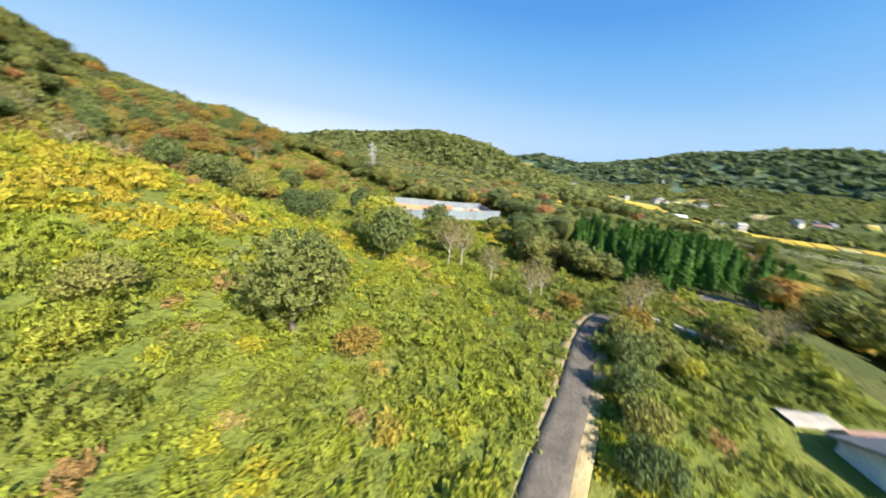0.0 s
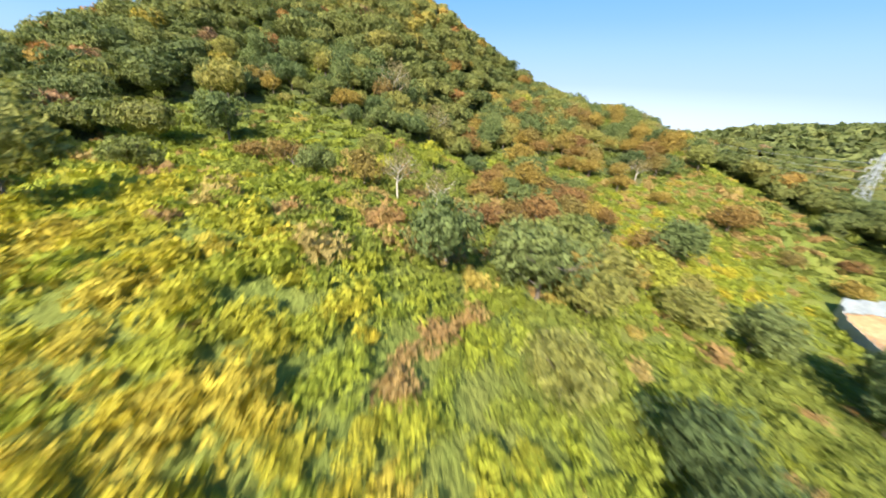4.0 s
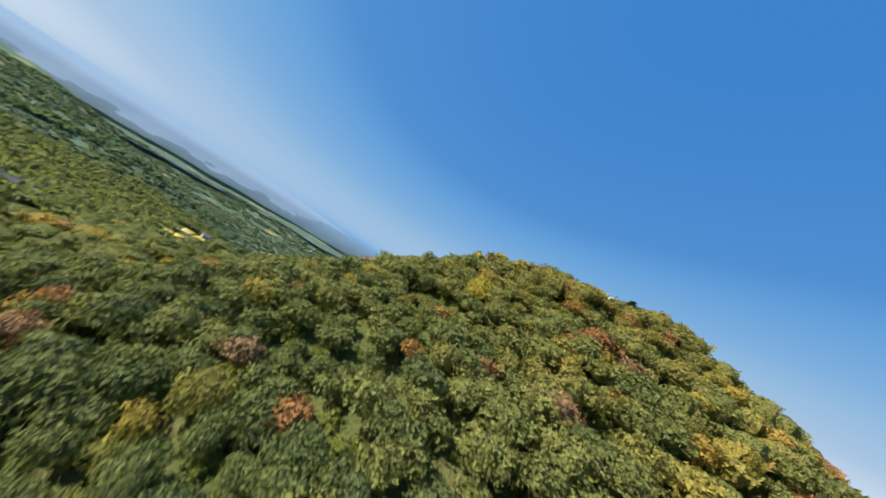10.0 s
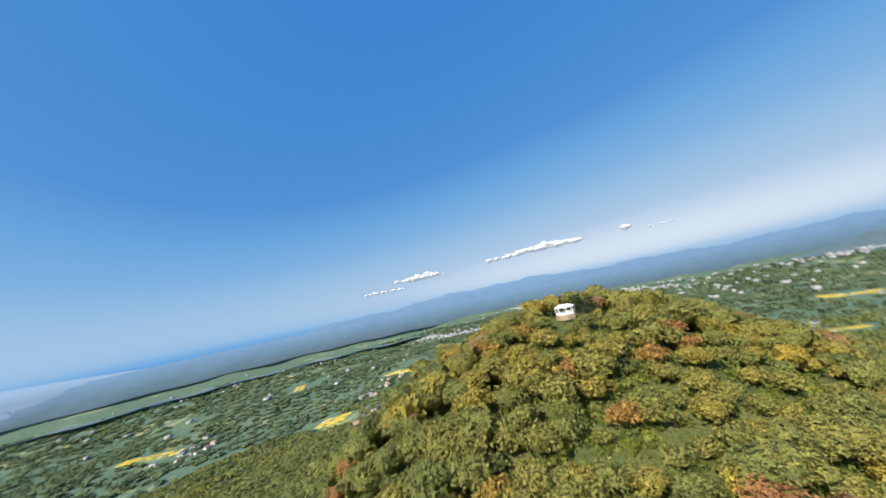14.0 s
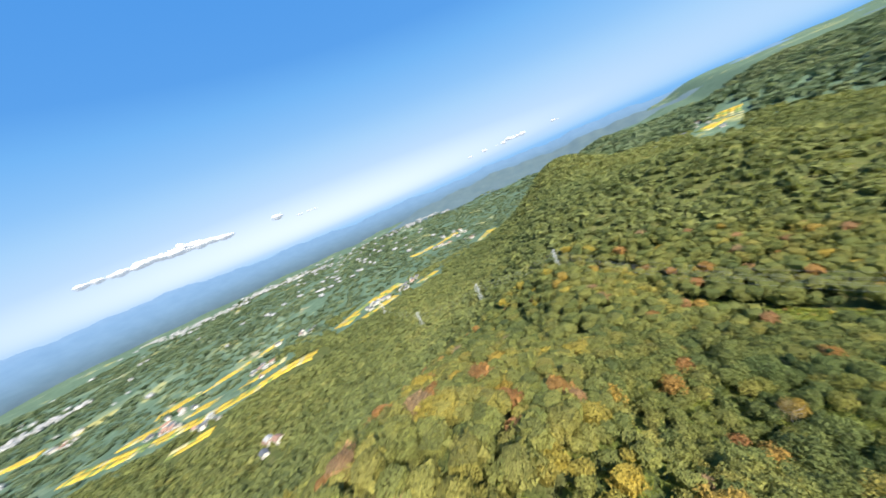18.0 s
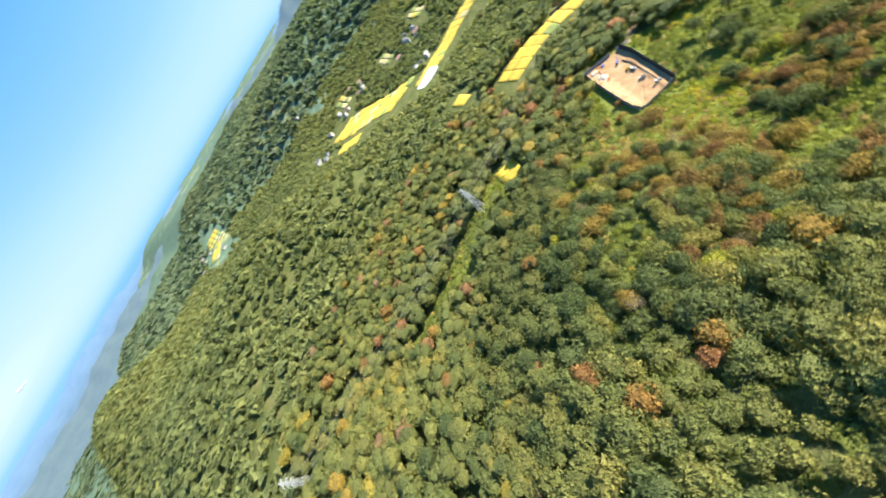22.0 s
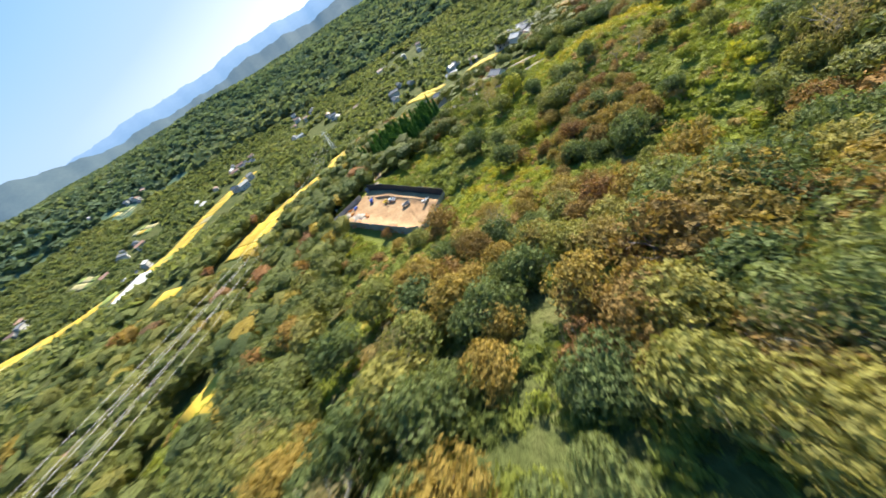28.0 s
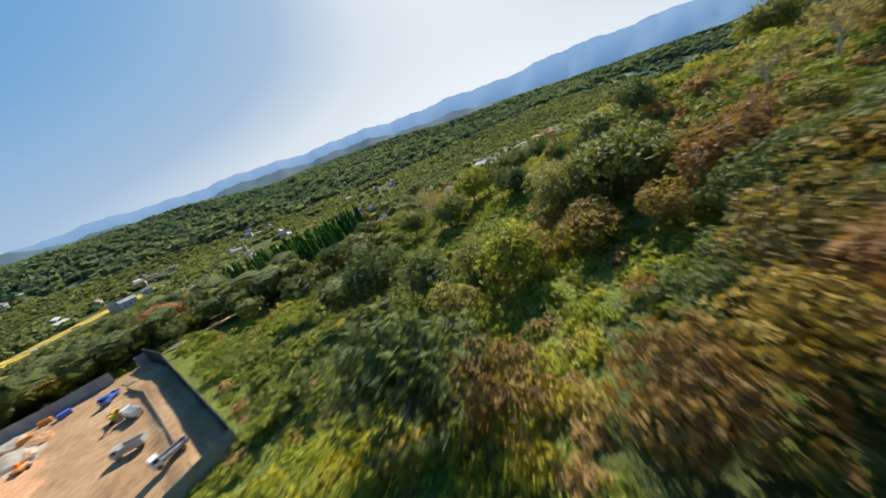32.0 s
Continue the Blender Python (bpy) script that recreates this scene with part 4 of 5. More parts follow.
sz = np.where(sand, sz, -0.8)
si = np.arange(su.size).reshape(su.shape)
sq = np.stack([si[:-1, :-1], si[:-1, 1:], si[1:, 1:], si[1:, :-1]], -1).reshape(-1, 4)
me = mesh_from("site_ground", np.c_[su.ravel(), sv.ravel(), sz.ravel()], sq, M_sand, True)
me.materials.append(M_redsoil)
me.materials.append(M_rubble)
cu, cv = su.ravel()[sq].mean(1), sv.ravel()[sq].mean(1)
red = (((cu - 21) / 18) ** 2 + ((cv - 18.2) / 4.0) ** 2 < 1 + 0.35 * np.sin(cu)) | (((cu + 1) / 4.5) ** 2 + ((cv - 15.5) / 2.0) ** 2 < 1)
rub = ((cu - 33) / 5) ** 2 + ((cv - 17) / 2.4) ** 2 < 1
me.polygons.foreach_set("material_index", np.where(rub, 2, np.where(red, 1, 0)).astype(np.int32))
site = tagged(new("site_ground", me), "graded sandy building site with reddish soil patches", "ground", kind="structure")
site.matrix_basis = SITE

fence = thing("site_hoarding", "tall galvanised steel hoarding round the building site", "fence", SITE)
panel_bm = bmesh.new()
rib = [(0.01, -0.02)]
for k in range(7):
    x0 = 0.10 + k * 0.27
    rib += [(x0, -0.02), (x0 + 0.04, 0.04), (x0 + 0.12, 0.04), (x0 + 0.16, -0.02)]
rib += [(1.97, -0.02)]
for back in (0.0, 0.012):
    for z in (0.05, 3.0):
        for x, y in rib:
            panel_bm.verts.new((x, y + back, z))
pv = list(panel_bm.verts)
nr_ = len(rib)
for k in range(nr_ - 1):
    a0, a1, b0, b1 = k, nr_ + k, 2 * nr_ + k, 3 * nr_ + k
    for q in ((a0, a0 + 1, a1 + 1, a1), (b0 + 1, b0, b1, b1 + 1), (a1, a1 + 1, b1 + 1, b1), (a0 + 1, a0, b0, b0 + 1)):
        panel_bm.faces.new([pv[i] for i in q])
for k in (0, nr_ - 1):
    panel_bm.faces.new([pv[i] for i in (k, nr_ + k, 3 * nr_ + k, 2 * nr_ + k)])
panel_me = bpy.data.meshes.new("panel")
panel_bm.to_mesh(panel_me)
panel_bm.free()
panel_me.materials.append(M_hoard)
# dark sheets that stand in for shade on the hoarding's inner face
M_hoard_shade = textured("hoarding_shade", [(0.3, (0.018, 0.019, 0.021)), (0.7, (0.04, 0.041, 0.044))], 1.5, 0.7, bump=0.3)
shade_bm = boxed(0.0, 1.98, 0.075, 0.09, 0.3, 2.95)
shade_me = bpy.data.meshes.new("shade_sheet")
shade_bm.to_mesh(shade_me)
shade_bm.free()
shade_me.materials.append(M_hoard_shade)
post_bm = tube(bmesh.new(), (0, 0, -0.6), (0, 0, 3.1), 0.05, 0.05, 6)
post_me = bpy.data.meshes.new("post")
post_bm.to_mesh(post_me)
post_bm.free()
post_me.materials.append(M_steel)
for k in range(len(OUTLINE)):
    (ax, ay), (bx, by) = OUTLINE[k], OUTLINE[(k + 1) % len(OUTLINE)]
    L = math.hypot(bx - ax, by - ay)
    n = max(1, round(L / 2))
    ang = math.degrees(math.atan2(by - ay, bx - ax))
    for j in range(n):
        if k == 2 and 1 <= j <= 2:
            continue
        px_, py_ = ax + (bx - ax) * j / n, ay + (by - ay) * j / n
        base = float(site_rise(px_, py_)) - (0.5, 0.5, 0.7, 0.5, 0.5, 0.4, 0.1, 0.2)[k]
        q = new("panel", panel_me)
        q.parent = fence
        q.matrix_basis = pose(px_, py_, base, 0, 0, ang) @ Matrix.Diagonal((L / n / 1.98, 1, (1.35, 1.35, 1.1, 1.25, 1.3, 1.25, 1.0, 0.8)[k], 1))
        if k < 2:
            q = new("shade_sheet", shade_me)
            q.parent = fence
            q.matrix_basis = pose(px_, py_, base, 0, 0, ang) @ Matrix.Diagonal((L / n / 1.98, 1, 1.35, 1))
        q = new("post", post_me)
        q.parent = fence
        q.matrix_basis = pose(px_, py_, base, 0, 0, ang)

ledge = thing("board_ledge", "low weathered board ledge holding back sand", "retaining board", SITE)
for (ax, ay), (bx, by) in (((1.8, 1.4), (28.4, 2.8)), ((28.4, 2.8), (35.5, 4.8))):
    n = 8
    for j in range(n):
        a, b = j / n, (j + 1) / n
        p = part("board", boxed(0, math.hypot(bx - ax, by - ay) / n - 0.04, -0.06, 0.06, 0.1, 1.1, bevel=0.01), M_wood, ledge)
        p.matrix_basis = pose(ax + (bx - ax) * a, ay + (by - ay) * a, 0.05, 0, 0, math.degrees(math.atan2(by - ay, bx - ax)))


def truck(cab_mat, bed_mat, label, m, boxed_bed=False):
    t = thing("flatbed_truck", label, "truck", m @ Matrix.Scale(0.7, 4), "site vehicles")
    part("chassis", boxed(-2.3, 2.3, -0.45, 0.45, 0.5, 0.7, bevel=0.03), M_steel, t)
    cab = part("cab", prism(bmesh.new(), [(1.0, 0.6), (2.35, 0.6), (2.4, 1.25), (2.15, 2.1), (1.05, 2.15)], -0.85, 0.85), cab_mat, t)
    part("windscreen", prism(bmesh.new(), [(2.36, 1.38), (2.38, 1.36), (2.2, 2.0), (2.17, 2.0)], -0.75, 0.75), M_glass, cab)
    for s in (-1, 1):
        part("side_window", boxed(1.25, 2.05, s * 0.855 - 0.01, s * 0.855 + 0.01, 1.4, 1.95), M_glass, cab)
    bed = bmesh.new()
    box(bed, -2.5, 0.95, -0.9, 0.9, 0.75, 0.85)
    for y in (-0.9, 0.84):
        box(bed, -2.5, 0.95, y, y + 0.06, 0.85, 1.9 if boxed_bed else 1.25)
    box(bed, -2.5, -2.44, -0.84, 0.84, 0.85, 1.9 if boxed_bed else 1.25)
    box(bed, 0.89, 0.95, -0.84, 0.84, 0.85, 1.9 if boxed_bed else 1.35)
    part("bed", bed, bed_mat, t)
    for x in (-1.5, 1.65):
        for y in (-0.78, 0.78):
            wheel_on(t, x, y, 0.38, 0.24)
    return t


def excavator(paint, label, m, swing=35):
    t = thing("excavator", label, "excavator", m @ Matrix.Scale(0.68, 4), "site vehicles")
    for s in (-1, 1):
        part("track", prism(bmesh.new(), [(-1.25, 0.05), (1.25, 0.05), (1.5, 0.3), (1.25, 0.6), (-1.25, 0.6), (-1.5, 0.3)], s * 0.85 - 0.22, s * 0.85 + 0.22), M_rubber, t)
    part("undercarriage", boxed(-0.7, 0.7, -0.65, 0.65, 0.25, 0.7, bevel=0.05), M_steel, t)
    h = part("house", boxed(-1.5, 0.9, -0.95, 0.95, 0.75, 1.45, bevel=0.12), paint, t)
    h.matrix_basis = pose(0, 0, 0, 0, 0, swing)
    part("cab", boxed(-0.2, 0.95, 0.1, 0.95, 1.45, 2.5, bevel=0.1), paint, h)
    part("cab_glass", boxed(0.96, 0.98, 0.2, 0.86, 1.6, 2.4), M_glass, h)
    part("counterweight", prism(bmesh.new(), [(-1.5, 0.8), (-1.9, 1.0), (-1.9, 1.5), (-1.4, 1.7)], -0.9, 0.9), paint, h)
    part("boom", prism(bmesh.new(), [(0.7, 1.2), (0.9, 1.2), (2.6, 2.9), (3.4, 2.6), (3.4, 2.85), (2.6, 3.25), (2.3, 3.1)], -0.45, -0.15), paint, h)
    part("arm", prism(bmesh.new(), [(3.25, 2.95), (3.5, 2.9), (3.2, 1.0), (3.0, 1.05)], -0.42, -0.18), paint, h)
    part("bucket", prism(bmesh.new(), [(3.25, 1.1), (2.95, 1.1), (2.5, 0.6), (2.7, 0.25), (3.2, 0.4)], -0.65, 0.05), M_steel, h)
    return t


truck(M_white, M_white, "white tipper truck parked on the sandy site", SITE @ pose(22.3, 4.6, 0.45, 0, 0, 20), True)
excavator(M_yellow, "yellow tracked excavator on the sandy site", SITE @ pose(25.0, 6.4, 0.42, 0, 0, 160))
truck(M_grey, M_grey, "grey tipper truck standing alone on the sand", SITE @ pose(11.7, 5.4, 0.42, 0, 0, 65), True)
truck(M_blue, M_blue, "blue flatbed truck parked on the sandy site", SITE @ pose(35.8, 7.0, 0.42, 0, 0, 150))
truck(M_white, M_steel, "white light truck parked against the shaded hoarding", SITE @ pose(2.6, 2.2, 0.9, 0, 0, 100))
truck(M_white, M_grey, "white pickup truck parked outside the hoarding", Matrix.Translation((16.9, 157.1, height1(16.9, 157.1) + 0.2)) @ pose(0, 0, 0, 0, 0, 110))
excavator(M_orange, "orange mini excavator beside a soil heap", SITE @ pose(27.5, 16.0, 0.75, 0, 0, 30) @ Matrix.Scale(0.75, 4), -60)


def lumpy(name, r, hgt, material, label, m, seed):
    bm = bmesh.new()
    bmesh.ops.create_icosphere(bm, subdivisions=3, radius=1)
    for v in bm.verts:
        k = 1 + 0.22 * noise.noise(v.co * 1.7 + Vector((seed, 0, 0))) + 0.10 * noise.noise(v.co * 5 + Vector((0, seed, 0)))
        v.co = Vector((v.co.x * r * k, v.co.y * r * 0.8 * k, max(v.co.z, -0.1) * hgt * k))
    me = bpy.data.meshes.new(name)
    bm.to_mesh(me)
    bm.free()
    me.materials.append(material)
    ob = tagged(new(name, me), label, "soil heap", "soil heaps")
    ob.matrix_basis = m
    return ob


for k, (u, v, r, h, mt, lab) in enumerate(((32.3, 17.6, 3.0, 1.3, M_rubble, "heap of grey rubble and broken stone"), (36.5, 15.5, 2.0, 0.9, M_redsoil, "heap of orange-red soil"),
                                           (29.0, 21.0, 2.6, 1.2, M_redsoil, "long heap of reddish soil by the hoarding"), (40.8, 19.0, 2.4, 1.1, M_rubble, "heap of rubble near the fence"), (6.0, 18.2, 2.8, 1.0, M_redsoil, "low mound of reddish soil"))):
    lumpy("earth_mound", r, h, mt, lab, SITE @ pose(u, v, 0.3 + float(site_rise(u, v)), 0, 0, 40 * k), k * 3.1)
for k, (u, v, c, lab) in enumerate(((43.5, 15.3, M_orange, "orange plastic barrier near the fence"), (39.0, 17.0, M_orange, "orange plastic barrier by the rubble"), (42.0, 13.0, M_blue, "blue water tank by the fence"))):
    b = thing("barrier" if k < 2 else "water_tank", lab, "barrier" if k < 2 else "tank", SITE @ pose(u, v, 0.35 + float(site_rise(u, v)), 0, 0, 70 + 20 * k))
    part("body", boxed(-0.9, 0.9, -0.25 - 0.3 * (k == 2), 0.25 + 0.3 * (k == 2), 0.1, 0.9, bevel=0.08), c, b)
    part("foot", boxed(-1.0, 1.0, -0.35, 0.35, 0.0, 0.1), M_steel, b)
planks = thing("plank_stack", "stack of weathered planks and pipes on the sand", "planks", SITE @ pose(40.0, 4.6, 0.35, 0, 0, 15))
for k in range(6):
    part("plank", boxed(-1.8, 1.8, -0.6 + 0.2 * k, -0.43 + 0.2 * k, 0.03 + 0.05 * (k % 2), 0.12 + 0.05 * (k % 2)), M_wood, planks)


# ---------------------------------------------------------------- lookout on the summit
def lookout():
    z = height1(-216.6, 45.2) + 1.5
    t = thing("lookout_deck", "white octagonal steel and concrete lookout on the summit", "lookout", pose(-216.6, 45.2, z, 0, 0, 10) @ Matrix.Diagonal((0.88, 0.88, 0.68, 1)))

    def ring(bm, r0, r1, z0, z1):
        ringed = []
        for k in range(8):
            a = (k + 0.5) * math.pi / 4
            ringed.append([bm.verts.new((math.cos(a) * r, math.sin(a) * r, zz)) for r, zz in ((r0, z0), (r1, z0), (r1, z1), (r0, z1))])
        for k in range(8):
            p, q = ringed[k], ringed[(k + 1) % 8]
            for i in range(4):
                bm.faces.new((p[i], q[i], q[(i + 1) % 4], p[(i + 1) % 4]))
        return bm

    part("plinth", ring(bmesh.new(), 0.01, 3.5, -2.2, 0.0), M_wood, t, "earth-brown weathered plinth")
    part("floor", ring(bmesh.new(), 0.01, 3.3, 0.0, 0.25), M_concrete, t)
    part("ring_beam", ring(bmesh.new(), 2.85, 3.3, 3.0, 3.3), M_white, t)
    part("crown_ring", ring(bmesh.new(), 0.9, 1.25, 4.1, 4.35), M_white, t)
    for k in range(8):
        a, b = (k + 0.5) * math.pi / 4, (k + 1.5) * math.pi / 4
        part("post", tube(bmesh.new(), (math.cos(a) * 3.1, math.sin(a) * 3.1, 0.2), (math.cos(a) * 3.1, math.sin(a) * 3.1, 3.1), 0.15, 0.15, 8), M_white, t)
        part("roof_rib", tube(bmesh.new(), (math.cos(a) * 3.1, math.sin(a) * 3.1, 3.25), (math.cos(a) * 1.05, math.sin(a) * 1.05, 4.25), 0.22, 0.2, 6), M_white, t)
        p0, p1 = Vector((math.cos(a) * 3.1, math.sin(a) * 3.1, 0)), Vector((math.cos(b) * 3.1, math.sin(b) * 3.1, 0))
        w = (p1 - p0).length
        rail = part("parapet", boxed(0.2, w - 0.2, -0.07, 0.07, 0.25, 1.05, bevel=0.02), M_white, t)
        rail.matrix_basis = pose(p0.x, p0.y, 0, 0, 0, math.degrees(math.atan2(p1.y - p0.y, p1.x - p0.x)))
        q0 = p0.lerp(p1, 0.5) * 0.99
        part("cross_rib", tube(bmesh.new(), (q0.x, q0.y, 3.3), (q0.x * 0.38, q0.y * 0.38, 4.2), 0.13, 0.13, 6), M_white, t)
    part("bench", ring(bmesh.new(), 0.5, 1.0, 0.25, 0.7), M_wood, t)


lookout()


# ---------------------------------------------------------------- power line
def pylon(x, y, hgt, turn, label):
    z = height1(x, y)
    t = thing("pylon", label, "pylon", pose(x, y, z - 0.3, 0, 0, turn) @ Matrix.Scale(hgt / 30, 4), "power line pylons")
    w = lambda zz: 2.6 * (1 - zz / 30) ** 1.15 + 0.35
    lv = [0, 5, 9.5, 13.5, 17, 20, 23, 26, 30]
    for sx_, sy_ in ((1, 1), (1, -1), (-1, 1), (-1, -1)):
        bm = bmesh.new()
        for a, b in zip(lv, lv[1:]):
            tube(bm, (sx_ * w(a), sy_ * w(a), a), (sx_ * w(b), sy_ * w(b), b), 0.16, 0.14, 4)
        part("leg", bm, M_pylon, t)
    for ax in range(4):
        bm = bmesh.new()
        c, s = (1, 0, -1, 0)[ax], (0, 1, 0, -1)[ax]
        for a, b in zip(lv, lv[1:]):
            pa = [Vector((c * w(a) - s * w(a) * k, s * w(a) + c * w(a) * k, a)) for k in (-1, 1)]
            pb = [Vector((c * w(b) - s * w(b) * k, s * w(b) + c * w(b) * k, b)) for k in (-1, 1)]
            tube(bm, pa[0], pb[1], 0.08, 0.08, 3)
            tube(bm, pa[1], pb[0], 0.08, 0.08, 3)
            tube(bm, pb[0], pb[1], 0.08, 0.08, 3)
        part("bracing", bm, M_pylon, t)
    for zz in (20, 23.5, 27):
        for s in (-1, 1):
            bm = bmesh.new()
            for k in (-1, 1):
                tube(bm, (s * w(zz), k * w(zz), zz), (s * 4.6, 0, zz + 0.3), 0.1, 0.08, 4)
                tube(bm, (s * w(zz + 1.4), k * w(zz + 1.4), zz + 1.4), (s * 4.6, 0, zz + 0.3), 0.08, 0.07, 4)
            arm = part("cross_arm", bm, M_pylon, t)
            part("insulator", tube(bmesh.new(), (s * 4.5, 0, zz + 0.2), (s * 4.5, 0, zz - 1.3), 0.13, 0.13, 6), M_white, arm)
    return t


M_pylon = textured("galvanised_lattice", [(0.3, (0.45, 0.47, 0.48)), (0.7, (0.62, 0.64, 0.65))], 1.0, 0.5, 0.4, bump=0.0)
M_wire = textured("grey_cable", [(0.3, (0.30, 0.30, 0.30)), (0.7, (0.42, 0.42, 0.42))], 1.0, 0.5, 0.5, bump=0.0)
LINE = [(238, 152, 27), (-84, 220, 25), (-249, 287.3, 22), (-352, 316, 26), (-520, 380, 28), (-700, 470, 30)]
tops = []
for k, (x, y, h) in enumerate(LINE):
    a, b = LINE[max(k - 1, 0)], LINE[min(k + 1, len(LINE) - 1)]
    turn = math.degrees(math.atan2(b[1] - a[1], b[0] - a[0])) + 90
    pylon(x, y, h, turn, "grey lattice power pylon standing in woodland")
    tops.append((x, y, height1(x, y) - 0.3, h / 30, radians(turn)))
for (x0, y0, z0, s0, a0), (x1, y1, z1, s1, a1) in zip(tops, tops[1:]):
    for zz in (18.7, 22.2, 25.7):
        for s in (-1, 1):
            p = Vector((x0 + math.cos(a0) * s * 4.5 * s0, y0 + math.sin(a0) * s * 4.5 * s0, z0 + zz * s0))
            q = Vector((x1 + math.cos(a1) * s * 4.5 * s1, y1 + math.sin(a1) * s * 4.5 * s1, z1 + zz * s1))
            bm = bmesh.new()
            L = (q - p).length
            pts = [p.lerp(q, f / 14) - Vector((0, 0, L * 0.12 * (f / 14) * (1 - f / 14))) for f in range(15)]
            rings = [[bm.verts.new(c + Vector((0.025 * math.cos(k * 2.1), 0.025 * math.sin(k * 2.1), 0.025 * math.sin(k * 2.1 + 1)))) for k in range(3)] for c in pts]
            for a, b in zip(rings, rings[1:]):
                for k in range(3):
                    bm.faces.new((a[k], a[(k + 1) % 3], b[(k + 1) % 3], b[k]))
            w_ = part("power_cable", bm, M_wire, None)
            tagged(w_, "sagging grey power cable between pylons", "cable", "power cables")


# ---------------------------------------------------------------- houses
def house(m, w, d, h, roof_mat, wall_mat, label, two=False):
    t = thing("house", label, "house", m, "village houses")
    part("wall", boxed(-w / 2, w / 2, -d / 2, d / 2, -1.2, h), wall_mat, t)
    e = 0.6
    rise = d * 0.27
    bm = prism(bmesh.new(), [(-d / 2 - e, h - 0.1), (0, h + rise), (d / 2 + e, h - 0.1), (d / 2 + e, h + 0.1), (0, h + rise + 0.22), (-d / 2 - e, h + 0.1)], -w / 2 - e, w / 2 + e)
    r = part("roof", bm, roof_mat, t)
    r.matrix_basis = pose(0, 0, 0, 0, 0, 90)
    part("ridge", boxed(-w / 2 - e, w / 2 + e, -0.16, 0.16, h + rise + 0.1, h + rise + 0.42, bevel=0.04), roof_mat, t)
    part("gable", prism(bmesh.new(), [(-d / 2, h), (d / 2, h), (0, h + rise)], -w / 2, w / 2), wall_mat, t).matrix_basis = pose(0, 0, 0, 0, 0, 90)
    for s in (-1, 1):
        for k in range(2 if w < 9 else 3):
            x = (k + 0.5) * w / (2 if w < 9 else 3) - w / 2
            for zz in ((0.9, 3.6) if two else (0.9,)):
                fr = part("window", boxed(x - 0.85, x + 0.85, s * d / 2 - 0.04, s * d / 2 + 0.04, zz, zz + 1.3), M_white, t)
                part("pane", boxed(x - 0.76, x + 0.76, s * (d / 2 + 0.03) - 0.03, s * (d / 2 + 0.03) + 0.03, zz + 0.08, zz + 1.22), M_glass, fr)
    return t


hp = height1(47, 38)
near_house = house(pose(51.6, 38.4, hp - 1.5, 0, 0, 12), 8.0, 6.0, 2.6, M_tile, M_white, "white-walled house with a dark grey roof beside a pale drive")
part("porch_roof", prism(bmesh.new(), [(-1.8, 2.2), (1.8, 2.2), (1.8, 2.35), (-1.8, 2.35)], 3.2, 4.6), M_tin, near_house)
tagged(new("drive", ribbon("drive", [(45.4, 43.2), (47.5, 43.5), (50.0, 44.2)], 0.95, 0.3, M_gravel)), "pale concrete driveway", "driveway", kind="structure")
wall_pts = smooth_line([(40, 60), (45, 57.5), (51, 52.5)], 1.2)
lw = thing("stone_wall", "low grey stone wall in the grass", "wall", pose(0, 0, 0))
for k, (x, y) in enumerate(wall_pts):
    p = part("stone", boxed(-0.55, 0.55, -0.22, 0.22, -0.3, 0.55 + 0.1 * math.sin(k * 2.3), bevel=0.06), M_concrete, lw)
    p.matrix_basis = pose(x, y, height1(x, y), 0, 0, -35 + 6 * math.sin(k))

hr = random.Random(11)
for (cx, cy), spread, n, turn in CLUSTERS:
    for k in range(n):
        for attempt in range(12):
            x, y = cx + hr.gauss(0, spread * 0.55), cy + hr.gauss(0, spread * 0.45)
            if all(line_dist(np.array([x]), np.array([y]), pts)[0] > w + 4 for pts, w in PADDIES + WEST_PADDIES):
                break
        dark = hr.random() < 0.6
        far_white = hr.random() < 0.2
        big = 1.3 if cx < -500 else 1.0
        house(pose(x, y, height1(x, y) + 1.0, 0, 0, turn + hr.choice((0, 90)) + hr.uniform(-15, 15)), hr.uniform(8, 13) * big, hr.uniform(6, 8) * big, hr.choice((3.0, 5.6)), M_grey if far_white else (M_tile if dark else M_tin),
              M_plaster, "valley house with pale walls and a metal roof" if far_white else ("valley house with pale walls and a dark tiled roof" if dark else "valley house with pale walls and a reddish tin roof"))

gh_m = pose(166, 362, height1(166, 362) + 0.8, 0, 0, 62)
gh = thing("greenhouse", "long white plastic greenhouse tunnel beside rice paddies", "greenhouse", gh_m)
for k in range(3):
    arc = [(math.cos(a * math.pi / 8) * 3 + k * 6.6 - 6.6, math.sin(a * math.pi / 8) * 3.2) for a in range(9)]
    part("tunnel", prism(bmesh.new(), arc, -17, 17), M_white, gh)


